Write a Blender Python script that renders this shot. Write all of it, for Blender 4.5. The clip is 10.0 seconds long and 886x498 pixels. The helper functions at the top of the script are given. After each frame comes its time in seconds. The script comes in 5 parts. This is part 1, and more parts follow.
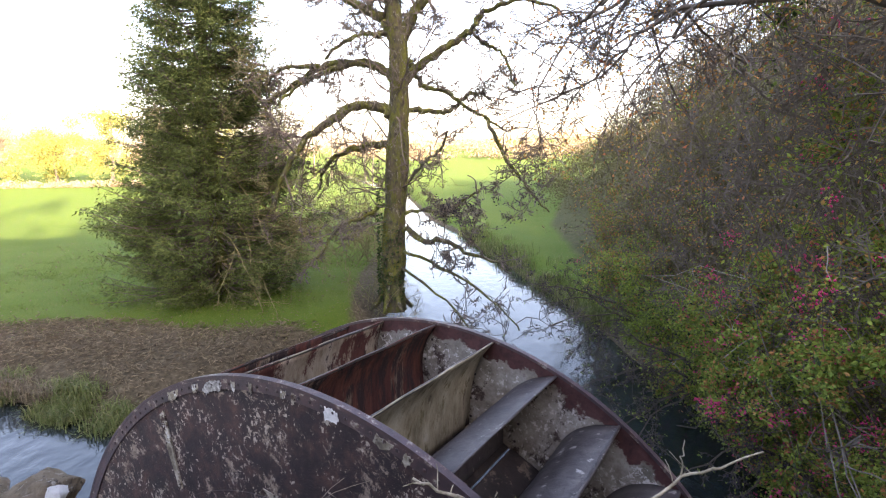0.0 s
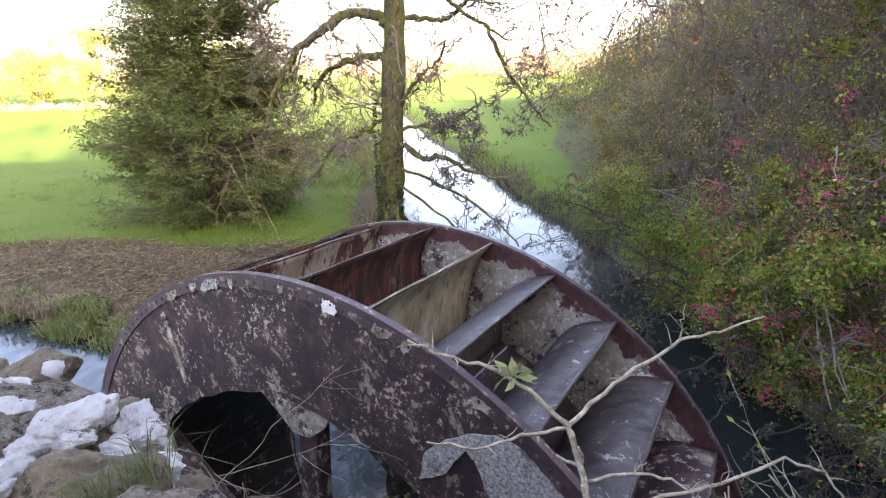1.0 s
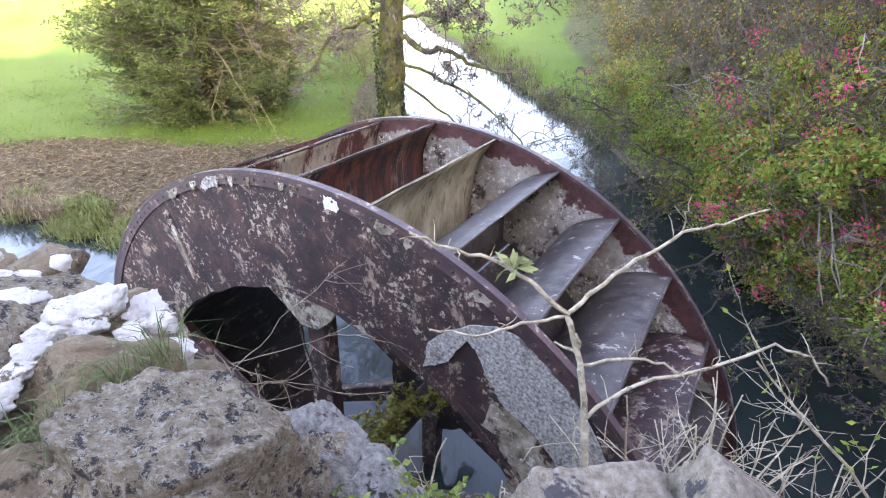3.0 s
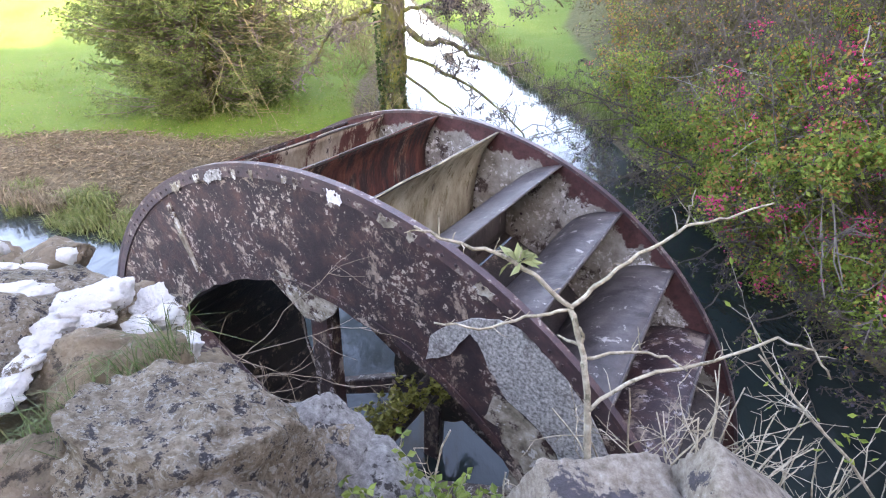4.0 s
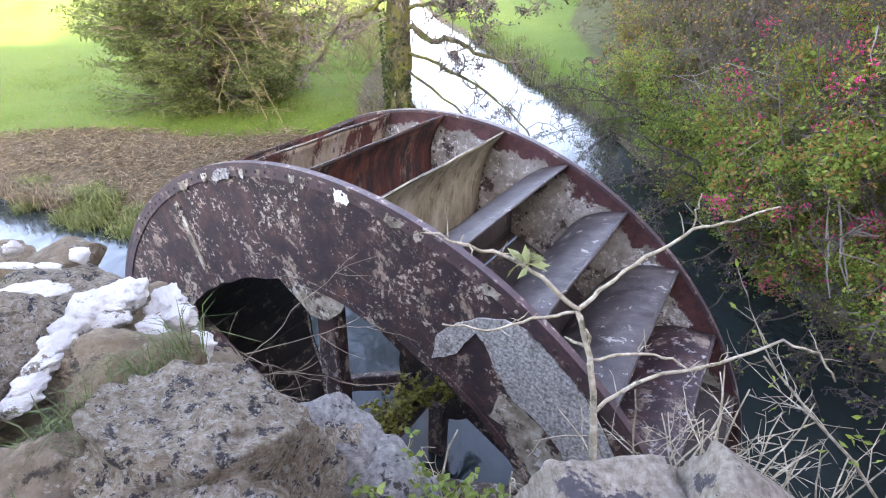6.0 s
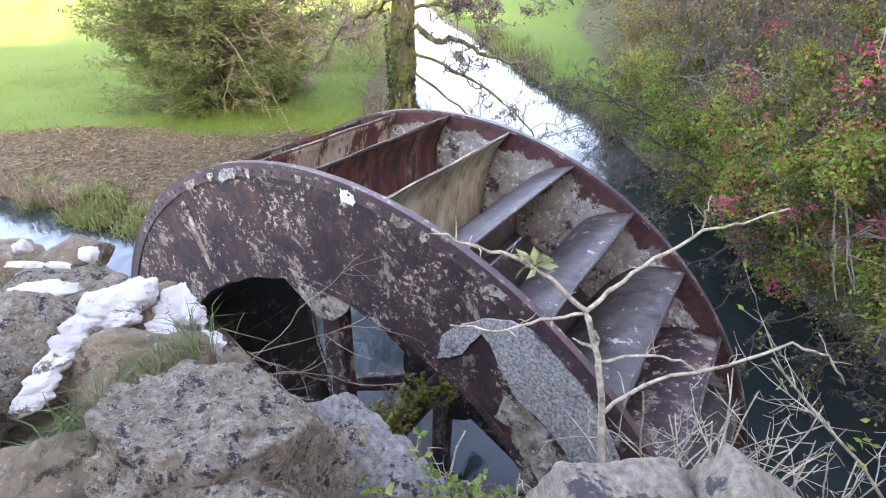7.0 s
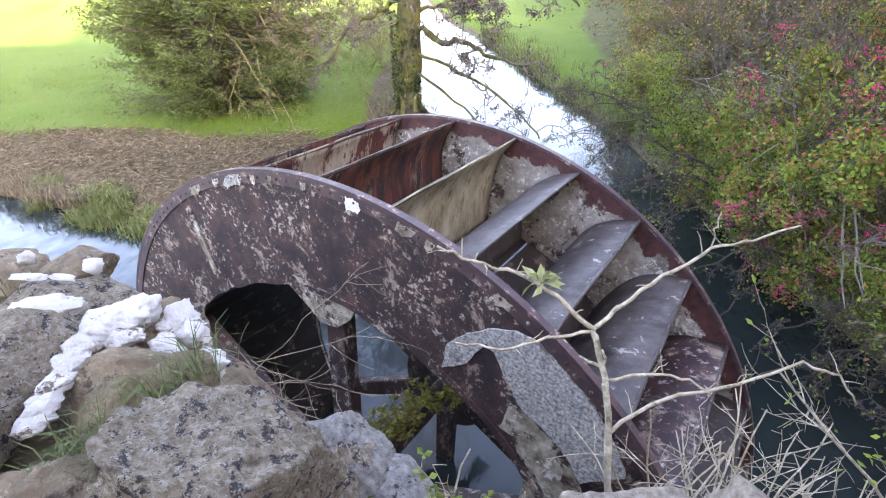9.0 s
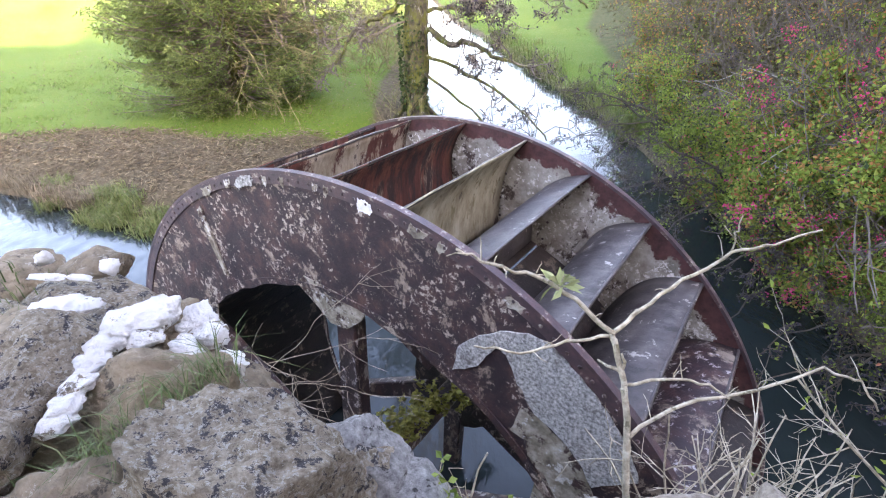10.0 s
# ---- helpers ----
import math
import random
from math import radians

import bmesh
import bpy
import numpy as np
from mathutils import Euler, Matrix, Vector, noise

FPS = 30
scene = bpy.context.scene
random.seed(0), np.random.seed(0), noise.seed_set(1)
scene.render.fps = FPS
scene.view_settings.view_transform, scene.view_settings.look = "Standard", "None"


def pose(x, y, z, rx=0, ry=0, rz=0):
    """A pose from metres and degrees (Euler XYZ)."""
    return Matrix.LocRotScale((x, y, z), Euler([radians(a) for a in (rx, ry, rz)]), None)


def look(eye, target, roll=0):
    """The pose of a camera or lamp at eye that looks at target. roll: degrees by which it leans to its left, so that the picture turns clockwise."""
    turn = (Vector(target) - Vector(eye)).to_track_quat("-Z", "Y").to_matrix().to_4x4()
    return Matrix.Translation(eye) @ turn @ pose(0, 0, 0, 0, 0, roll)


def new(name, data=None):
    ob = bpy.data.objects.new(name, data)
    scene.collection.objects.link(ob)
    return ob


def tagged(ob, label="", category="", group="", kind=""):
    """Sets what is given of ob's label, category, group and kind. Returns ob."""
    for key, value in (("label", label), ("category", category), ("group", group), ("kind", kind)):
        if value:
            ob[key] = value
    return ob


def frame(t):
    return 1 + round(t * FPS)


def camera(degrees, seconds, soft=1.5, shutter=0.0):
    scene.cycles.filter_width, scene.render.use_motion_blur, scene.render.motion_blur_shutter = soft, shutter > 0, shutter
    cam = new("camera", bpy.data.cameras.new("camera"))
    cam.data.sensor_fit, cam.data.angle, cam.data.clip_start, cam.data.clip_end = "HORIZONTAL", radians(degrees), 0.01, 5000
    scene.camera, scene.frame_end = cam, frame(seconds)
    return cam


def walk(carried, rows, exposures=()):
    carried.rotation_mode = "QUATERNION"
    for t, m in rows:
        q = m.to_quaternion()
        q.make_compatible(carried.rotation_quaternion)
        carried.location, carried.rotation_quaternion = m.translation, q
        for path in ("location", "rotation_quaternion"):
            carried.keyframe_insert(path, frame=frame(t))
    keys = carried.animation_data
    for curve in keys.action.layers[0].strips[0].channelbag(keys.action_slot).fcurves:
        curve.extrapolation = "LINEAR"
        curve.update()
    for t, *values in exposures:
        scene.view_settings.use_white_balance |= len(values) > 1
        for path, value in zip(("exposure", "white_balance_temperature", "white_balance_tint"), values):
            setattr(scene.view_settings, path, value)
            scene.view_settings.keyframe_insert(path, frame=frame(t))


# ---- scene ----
cam = camera(79.4, 10.0, soft=1.1)
PATH = [
    (0, (0.13, 0.114, 4.189), (0.13, 2.08, 3.822), -0.0),
    (0.5, (0.135, 0.114, 4.09), (0.135, 2.072, 3.682), -0.3),
    (1, (0.145, 0.151, 4.008), (0.144, 2.045, 3.366), -0.5),
    (1.5, (0.148, 0.161, 3.985), (0.142, 1.987, 3.169), -0.6),
    (2, (0.155, 0.164, 3.979), (0.145, 1.941, 3.062), -0.8),
    (2.5, (0.152, 0.162, 3.979), (0.14, 1.918, 3.02), -0.8),
    (4, (0.138, 0.156, 3.984), (0.119, 1.887, 2.981), -0.8),
    (4.5, (0.136, 0.151, 3.992), (0.115, 1.878, 2.983), -0.8),
    (5, (0.13, 0.149, 3.994), (0.107, 1.875, 2.984), -0.8),
    (5.5, (0.13, 0.148, 4.0), (0.103, 1.873, 2.989), -0.8),
    (7, (0.113, 0.149, 4.005), (0.067, 1.875, 2.994), -0.8),
    (7.5, (0.112, 0.153, 4.003), (0.062, 1.878, 2.993), -0.8),
    (8, (0.113, 0.153, 4.008), (0.057, 1.878, 2.998), -0.9),
    (8.5, (0.111, 0.155, 4.005), (0.051, 1.881, 2.995), -0.9),
    (9, (0.11, 0.183, 4.035), (0.047, 1.908, 3.025), -0.8),
    (9.5, (0.084, 0.189, 4.035), (0.016, 1.915, 3.026), -0.8),
    (10, (0.074, 0.188, 4.036), (-0.007, 1.915, 3.03), -0.8),
]
EXPOSURE = [(0.0, 2.92, 7500, 28), (0.5, 3.02, 7500, 28), (1.0, 3.34, 7500, 28), (2.0, 3.98, 7500, 28), (2.5, 4.06, 7500, 28), (10.0, 4.03, 7500, 28)]
walk(cam, [(t, look(eye, target, roll)) for t, eye, target, roll in PATH], EXPOSURE)

# ---- world, sun ----
SUN_EL, SUN_AZ = 21.0, 149.0          # degrees; azimuth clockwise from +y
world = bpy.data.worlds.new("sky")
scene.world = world
world.use_nodes = True
wn = world.node_tree
sky = wn.nodes.new("ShaderNodeTexSky")
sky.sky_type, sky.sun_disc = "NISHITA", False
sky.sun_elevation, sky.sun_rotation = radians(SUN_EL), radians(SUN_AZ)
sky.dust_density, sky.air_density, sky.ozone_density = 2.5, 1.0, 1.0
wn.links.new(sky.outputs[0], wn.nodes["Background"].inputs[0])
wn.nodes["Background"].inputs[1].default_value = 0.15
sun = new("sun", bpy.data.lights.new("sun", "SUN"))
sun.data.energy, sun.data.angle, sun.data.color = 5.0, radians(0.6), (1.0, 0.92, 0.80)
sd = Vector((math.sin(radians(SUN_AZ)) * math.cos(radians(SUN_EL)), math.cos(radians(SUN_AZ)) * math.cos(radians(SUN_EL)), math.sin(radians(SUN_EL))))
sun.matrix_world = look((0, 0, 40), tuple(Vector((0, 0, 40)) - sd))


# ---- materials ----
def mat(name, stops, scale=6.0, rough=0.85, bump=0.3, metal=0.0, detail=8.0, spots=None, spot_scale=9.0, spot_cut=(0.55, 0.62), spot2=None, spot2_scale=30.0, spot2_cut=(0.6, 0.66), vary=0.0, streak=1.0, trans=0.0, dist=0.02, island=False, spec=0.3):
    """Noise-driven colour from stops, with up to two kinds of shaped patches, and a bump."""
    m = bpy.data.materials.new(name)
    m.use_nodes = True
    nt = m.node_tree
    n, l = nt.nodes, nt.links
    bs = n["Principled BSDF"]
    bs.inputs["Roughness"].default_value = rough
    bs.inputs["Metallic"].default_value = metal
    bs.inputs["Specular IOR Level"].default_value = spec
    co = n.new("ShaderNodeTexCoord")
    mp = n.new("ShaderNodeMapping")
    mp.inputs["Scale"].default_value = (1, 1, streak)
    l.new(co.outputs["Object"], mp.inputs[0])
    info = n.new("ShaderNodeNewGeometry" if island else "ShaderNodeObjectInfo")
    rnd = info.outputs["Random Per Island" if island else "Random"]
    add = n.new("ShaderNodeVectorMath")
    mul = n.new("ShaderNodeMath")
    mul.operation = "MULTIPLY"
    mul.inputs[1].default_value = 17.0
    l.new(rnd, mul.inputs[0])
    l.new(mp.outputs[0], add.inputs[0])
    l.new(mul.outputs[0], add.inputs[1])

    def nz(sc, det=detail, ro=0.6, warp=0.0):
        t = n.new("ShaderNodeTexNoise")
        t.inputs["Distortion"].default_value = warp
        t.inputs["Scale"].default_value, t.inputs["Detail"].default_value, t.inputs["Roughness"].default_value = sc, det, ro
        l.new(add.outputs[0], t.inputs["Vector"])
        return t.outputs[0]

    def ramp(src, st):
        r = n.new("ShaderNodeValToRGB")
        els = r.color_ramp.elements
        while len(els) < len(st):
            els.new(0.5)
        for e, (p_, c_) in zip(els, st):
            e.position, e.color = p_, (*c_, 1)
        l.new(src, r.inputs[0])
        return r.outputs[0]

    base = nz(scale, 11.0, 0.68)
    col = ramp(base, stops)
    for sp, sc, cut in ((spots, spot_scale, spot_cut), (spot2, spot2_scale, spot2_cut)):
        if sp:
            f_ = ramp(nz(sc, 11.0, 0.74, 0.12), [(cut[0], (0, 0, 0)), (cut[1], (1, 1, 1))])
            mx = n.new("ShaderNodeMixRGB")
            l.new(f_, mx.inputs[0])
            l.new(col, mx.inputs[1])
            mx.inputs[2].default_value = (*sp, 1)
            fine = ramp(nz(sc * 5, 4), [(0.3, tuple(0.7 * c for c in sp)), (0.7, tuple(min(1, 1.2 * c) for c in sp))])
            l.new(fine, mx.inputs[2])
            col = mx.outputs[0]
    if vary:
        hs = n.new("ShaderNodeHueSaturation")
        mr = n.new("ShaderNodeMapRange")
        mr.inputs[3].default_value, mr.inputs[4].default_value = 1 - vary, 1 + vary
        l.new(rnd, mr.inputs[0])
        l.new(mr.outputs[0], hs.inputs["Value"])
        l.new(col, hs.inputs["Color"])
        col = hs.outputs[0]
    l.new(col, bs.inputs["Base Color"])
    if bump:
        b = n.new("ShaderNodeBump")
        b.inputs["Strength"].default_value, b.inputs["Distance"].default_value = bump, dist
        l.new(nz(scale * 4, 6, 0.7), b.inputs["Height"])
        l.new(b.outputs[0], bs.inputs["Normal"])
    if trans:
        tr = n.new("ShaderNodeBsdfTranslucent")
        ms = n.new("ShaderNodeMixShader")
        ms.inputs[0].default_value = trans
        l.new(col, tr.inputs[0])
        l.new(bs.outputs[0], ms.inputs[1])
        l.new(tr.outputs[0], ms.inputs[2])
        l.new(ms.outputs[0], n["Material Output"].inputs[0])
    return m


M_RUST = mat("rusted_iron", [(0.3, (0.014, 0.010, 0.013)), (0.5, (0.032, 0.019, 0.022)), (0.62, (0.060, 0.030, 0.028)), (0.8, (0.11, 0.065, 0.05))], scale=5, rough=0.5, bump=0.6, spots=(0.21, 0.17, 0.135), spot_scale=6, spot_cut=(0.55, 0.61), spot2=(0.32, 0.30, 0.29), spot2_scale=15, spot2_cut=(0.56, 0.60), streak=0.6, dist=0.008, spec=0.5)
M_RIM = mat("rusted_rim_iron", [(0.3, (0.028, 0.021, 0.026)), (0.5, (0.058, 0.038, 0.042)), (0.7, (0.12, 0.062, 0.055))], scale=9, rough=0.45, bump=0.5, spots=(0.30, 0.27, 0.23), spot_scale=9, spot_cut=(0.57, 0.62), dist=0.006, spec=0.5)
M_VRED = mat("red_rusted_plate", [(0.32, (0.030, 0.012, 0.011)), (0.47, (0.075, 0.026, 0.020)), (0.6, (0.13, 0.050, 0.035)), (0.75, (0.21, 0.11, 0.075))], scale=7, rough=0.8, bump=0.6, spots=(0.28, 0.24, 0.18), spot_scale=4.5, spot_cut=(0.53, 0.60), spot2=(0.028, 0.018, 0.018), spot2_scale=9, spot2_cut=(0.47, 0.56), streak=0.22, dist=0.008)
M_VPALE = mat("lichened_plate", [(0.32, (0.15, 0.13, 0.085)), (0.48, (0.27, 0.245, 0.17)), (0.6, (0.35, 0.325, 0.24)), (0.75, (0.46, 0.43, 0.35))], scale=8, rough=0.9, bump=0.6, spots=(0.06, 0.038, 0.032), spot_scale=3.2, spot_cut=(0.57, 0.62), spot2=(0.15, 0.13, 0.07), spot2_scale=11, spot2_cut=(0.55, 0.62), streak=0.4, dist=0.008)
M_VGREY = mat("grey_weathered_plate", [(0.32, (0.032, 0.027, 0.026)), (0.48, (0.060, 0.052, 0.050)), (0.6, (0.090, 0.079, 0.075)), (0.75, (0.16, 0.14, 0.125))], scale=7, rough=0.5, bump=0.45, spots=(0.34, 0.32, 0.29), spot_scale=12, spot_cut=(0.60, 0.62), spot2=(0.026, 0.021, 0.021), spot2_scale=5, spot2_cut=(0.52, 0.64), streak=0.35, dist=0.006, spec=0.5)
M_INNER = mat("lichened_shroud", [(0.32, (0.085, 0.070, 0.052)), (0.47, (0.22, 0.20, 0.155)), (0.58, (0.35, 0.325, 0.27)), (0.72, (0.48, 0.465, 0.41))], scale=11, rough=0.9, bump=0.7, spots=(0.050, 0.030, 0.028), spot_scale=6, spot_cut=(0.525, 0.57), spot2=(0.54, 0.54, 0.52), spot2_scale=10, spot2_cut=(0.56, 0.60), dist=0.01)
M_GRIT = mat("grey_gritty_mortar", [(0.36, (0.13, 0.13, 0.125)), (0.47, (0.31, 0.315, 0.305)), (0.56, (0.46, 0.465, 0.45)), (0.66, (0.66, 0.66, 0.64))], scale=60, rough=0.95, bump=1.0, spots=(0.17, 0.16, 0.15), spot_scale=12, spot_cut=(0.55, 0.66), dist=0.012)


def ring_mat(name, stops, crust, crust_cut, fleck, fleck_cut, rim=None, rough=0.6, shear=0.5):
    """Iron ring in its own polar frame: rust below, crusts drawn out along the radius, fine flecks in drifts, and a bare rusty rim."""
    m = bpy.data.materials.new(name)
    m.use_nodes = True
    nt = m.node_tree
    n, l = nt.nodes, nt.links
    bs = n["Principled BSDF"]
    bs.inputs["Roughness"].default_value = rough
    bs.inputs["Specular IOR Level"].default_value = 0.45
    co = n.new("ShaderNodeTexCoord")
    sep = n.new("ShaderNodeSeparateXYZ")
    l.new(co.outputs["Object"], sep.inputs[0])

    def mth(op, a, b=None):
        x = n.new("ShaderNodeMath")
        x.operation = op
        for i, v in enumerate((a, b)):
            if v is None:
                continue
            if isinstance(v, (int, float)):
                x.inputs[i].default_value = v
            else:
                l.new(v, x.inputs[i])
        return x.outputs[0]

    ang = mth("ARCTAN2", sep.outputs[2], sep.outputs[0])
    rad_ = mth("SQRT", mth("ADD", mth("MULTIPLY", sep.outputs[0], sep.outputs[0]), mth("MULTIPLY", sep.outputs[2], sep.outputs[2])))
    cmb = n.new("ShaderNodeCombineXYZ")
    l.new(mth("ADD", mth("MULTIPLY", ang, 2.2), mth("MULTIPLY", rad_, -shear)), cmb.inputs[0])
    l.new(mth("MULTIPLY", rad_, 0.8), cmb.inputs[1])

    def nz(sc, det=9.0, ro=0.65, src=None, warp=0.0):
        t = n.new("ShaderNodeTexNoise")
        t.inputs["Scale"].default_value, t.inputs["Detail"].default_value, t.inputs["Roughness"].default_value, t.inputs["Distortion"].default_value = sc, det, ro, warp
        l.new(src or co.outputs["Object"], t.inputs["Vector"])
        return t.outputs[0]

    def ramp(src, st):
        r = n.new("ShaderNodeValToRGB")
        els = r.color_ramp.elements
        while len(els) < len(st):
            els.new(0.5)
        for e, (p_, c_) in zip(els, st):
            e.position, e.color = p_, (*c_, 1)
        l.new(src, r.inputs[0])
        return r.outputs[0]

    def mask(src, cut):
        return ramp(src, [(cut[0], (0, 0, 0)), (cut[1], (1, 1, 1))])

    def over(f_, a, b):
        x = n.new("ShaderNodeMixRGB")
        for v, i in ((f_, 0), (a, 1), (b, 2)):
            l.new(v, x.inputs[i])
        return x.outputs[0]

    def shade(c, sc):
        return ramp(nz(sc, 6), [(0.3, tuple(0.55 * v for v in c)), (0.5, c), (0.7, tuple(min(1, 1.35 * v) for v in c))])

    col = ramp(nz(7, 11, 0.7), stops)
    streaky = nz(6.5, 13, 0.82, cmb.outputs[0], 0.2)
    drift = nz(2.6, 3, 0.5)
    col = over(mask(mth("ADD", streaky, mth("MULTIPLY", mth("SUBTRACT", drift, 0.5), 0.45)), crust_cut), col, shade(crust, 40))
    col = over(mask(mth("ADD", nz(26, 10, 0.75), mth("MULTIPLY", mth("SUBTRACT", nz(3.4, 3, 0.5), 0.5), 0.5)), fleck_cut), col, shade(fleck, 60))
    if rim:
        edge_ = mask(mth("ADD", mth("MULTIPLY", mth("SUBTRACT", rad_, 2.36), 2.6), nz(7, 8, 0.65)), (0.50, 0.56))
        col = over(edge_, col, shade(rim, 18))
    l.new(col, bs.inputs["Base Color"])
    b = n.new("ShaderNodeBump")
    b.inputs["Strength"].default_value, b.inputs["Distance"].default_value = 0.7, 0.008
    l.new(mth("ADD", nz(45, 6, 0.7), streaky), b.inputs["Height"])
    l.new(b.outputs[0], bs.inputs["Normal"])
    return m


M_SHROUD = ring_mat("flaking_rusted_shroud", [(0.3, (0.010, 0.007, 0.010)), (0.46, (0.022, 0.013, 0.017)), (0.57, (0.048, 0.024, 0.024)), (0.72, (0.11, 0.055, 0.042))], (0.24, 0.19, 0.15), (0.565, 0.595), (0.36, 0.31, 0.26), (0.575, 0.605), rough=0.68, shear=0.25)
M_FARSHROUD = ring_mat("lichened_far_shroud", [(0.3, (0.13, 0.12, 0.10)), (0.46, (0.25, 0.235, 0.20)), (0.58, (0.36, 0.35, 0.315)), (0.74, (0.48, 0.475, 0.45))], (0.060, 0.042, 0.038), (0.545, 0.59), (0.60, 0.60, 0.58), (0.565, 0.595), rim=(0.075, 0.030, 0.028), rough=0.85, shear=0.0)
M_VMIX = mat("half_lichened_plate", [(0.32, (0.16, 0.13, 0.09)), (0.48, (0.27, 0.235, 0.175)), (0.6, (0.36, 0.325, 0.26)), (0.75, (0.46, 0.43, 0.36))], scale=9, rough=0.9, bump=0.6, spots=(0.085, 0.032, 0.026), spot_scale=2.6, spot_cut=(0.49, 0.53), spot2=(0.035, 0.022, 0.020), spot2_scale=9, spot2_cut=(0.58, 0.63), streak=0.35, dist=0.008)
M_WHITE = mat("white_lichen", [(0.35, (0.55, 0.55, 0.54)), (0.6, (0.75, 0.75, 0.74))], scale=20, rough=0.9, bump=0.5)
# near-black; the pale spots put highlights on the drum's plates into the colour
M_DARK = mat("black_iron", [(0.35, (0.012, 0.010, 0.010)), (0.6, (0.032, 0.024, 0.021)), (0.8, (0.07, 0.05, 0.04))], scale=4, rough=0.5, bump=0.4, spots=(0.19, 0.155, 0.12), spot_scale=7, spot_cut=(0.56, 0.62), spec=0.5)
M_STONE = mat("limestone", [(0.32, (0.14, 0.11, 0.08)), (0.45, (0.29, 0.24, 0.17)), (0.56, (0.43, 0.365, 0.275)), (0.7, (0.58, 0.52, 0.43))], scale=60, rough=0.95, bump=1.0, spots=(0.065, 0.06, 0.064), spot_scale=30, spot_cut=(0.535, 0.57), spot2=(0.52, 0.49, 0.42), spot2_scale=80, spot2_cut=(0.54, 0.57), vary=0.12, dist=0.05)
M_BLOCK = mat("pale_dressed_limestone", [(0.32, (0.15, 0.125, 0.095)), (0.47, (0.25, 0.215, 0.17)), (0.58, (0.33, 0.29, 0.235)), (0.72, (0.44, 0.40, 0.34))], scale=55, rough=0.95, bump=0.8, spots=(0.075, 0.07, 0.078), spot_scale=9, spot_cut=(0.575, 0.60), spot2=(0.52, 0.50, 0.46), spot2_scale=16, spot2_cut=(0.63, 0.65), vary=0.06, dist=0.03)
M_SLAB = mat("grey_slab", [(0.32, (0.15, 0.15, 0.14)), (0.48, (0.30, 0.295, 0.28)), (0.6, (0.42, 0.415, 0.395)), (0.72, (0.56, 0.55, 0.53))], scale=50, rough=0.95, bump=1.0, spots=(0.06, 0.055, 0.052), spot_scale=18, spot_cut=(0.56, 0.60), dist=0.03)
M_STONE2 = mat("brown_limestone", [(0.3, (0.12, 0.095, 0.065)), (0.5, (0.23, 0.18, 0.12)), (0.7, (0.33, 0.27, 0.19))], scale=17, rough=0.95, bump=1.0, spots=(0.07, 0.058, 0.044), spot_scale=22, spot_cut=(0.57, 0.63), spot2=(0.44, 0.40, 0.33), spot2_scale=26, spot2_cut=(0.58, 0.64), vary=0.15, dist=0.03)
M_LIME = mat("limewash_mortar", [(0.3, (0.60, 0.58, 0.53)), (0.42, (0.78, 0.77, 0.73)), (0.7, (0.86, 0.85, 0.82))], scale=30, rough=0.95, bump=0.9, spots=(0.27, 0.23, 0.17), spot_scale=16, spot_cut=(0.595, 0.62), dist=0.05)
M_BARK = mat("mossy_bark", [(0.3, (0.035, 0.031, 0.023)), (0.5, (0.085, 0.075, 0.054)), (0.7, (0.17, 0.15, 0.115))], scale=9, rough=0.95, bump=1.0, spots=(0.11, 0.12, 0.025), spot_scale=4.5, spot_cut=(0.44, 0.56), spot2=(0.24, 0.235, 0.20), spot2_scale=13, spot2_cut=(0.58, 0.62), streak=0.5, dist=0.04)
M_TWIG = mat("grey_brown_twig", [(0.35, (0.085, 0.070, 0.058)), (0.65, (0.17, 0.145, 0.12))], scale=9, rough=0.9, bump=0)
M_DARKTWIG = mat("dark_brown_twig", [(0.35, (0.045, 0.036, 0.028)), (0.65, (0.11, 0.09, 0.07))], scale=9, rough=0.9, bump=0)
M_PALETWIG = mat("pale_dry_twig", [(0.35, (0.17, 0.145, 0.10)), (0.5, (0.29, 0.255, 0.185)), (0.65, (0.42, 0.385, 0.30))], scale=30, rough=0.85, bump=0.6, spots=(0.12, 0.11, 0.07), spot_scale=22, spot_cut=(0.56, 0.64), dist=0.004)
M_BRUSH = mat("olive_brown_twig", [(0.35, (0.11, 0.10, 0.045)), (0.65, (0.23, 0.205, 0.10))], scale=8, rough=0.9, bump=0)
M_DEADTWIG = mat("dead_grey_branch", [(0.35, (0.15, 0.125, 0.09)), (0.65, (0.28, 0.245, 0.19))], scale=8, rough=0.9, bump=0)


def leafmat(name, stops, trans=0.3, rough=0.6):
    return mat(name, stops, scale=1.2, rough=rough, bump=0, trans=trans, island=True, vary=0.35, spec=0.2)


M_NEEDLE = leafmat("spruce_needles", [(0.3, (0.050, 0.080, 0.027)), (0.5, (0.105, 0.14, 0.042)), (0.75, (0.21, 0.225, 0.065))], 0.2)
M_LEAF = leafmat("green_leaf", [(0.3, (0.10, 0.165, 0.032)), (0.5, (0.19, 0.265, 0.05)), (0.7, (0.34, 0.37, 0.075))], 0.4)
M_LEAFY = leafmat("autumn_leaf", [(0.3, (0.24, 0.22, 0.05)), (0.5, (0.38, 0.20, 0.07)), (0.7, (0.46, 0.13, 0.09))], 0.4)
M_BUD = leafmat("bud_leaf", [(0.3, (0.14, 0.17, 0.075)), (0.5, (0.22, 0.25, 0.12)), (0.7, (0.32, 0.33, 0.18))])
M_LEAFD = leafmat("dark_leaf", [(0.3, (0.018, 0.040, 0.012)), (0.6, (0.045, 0.075, 0.02))], 0.15)
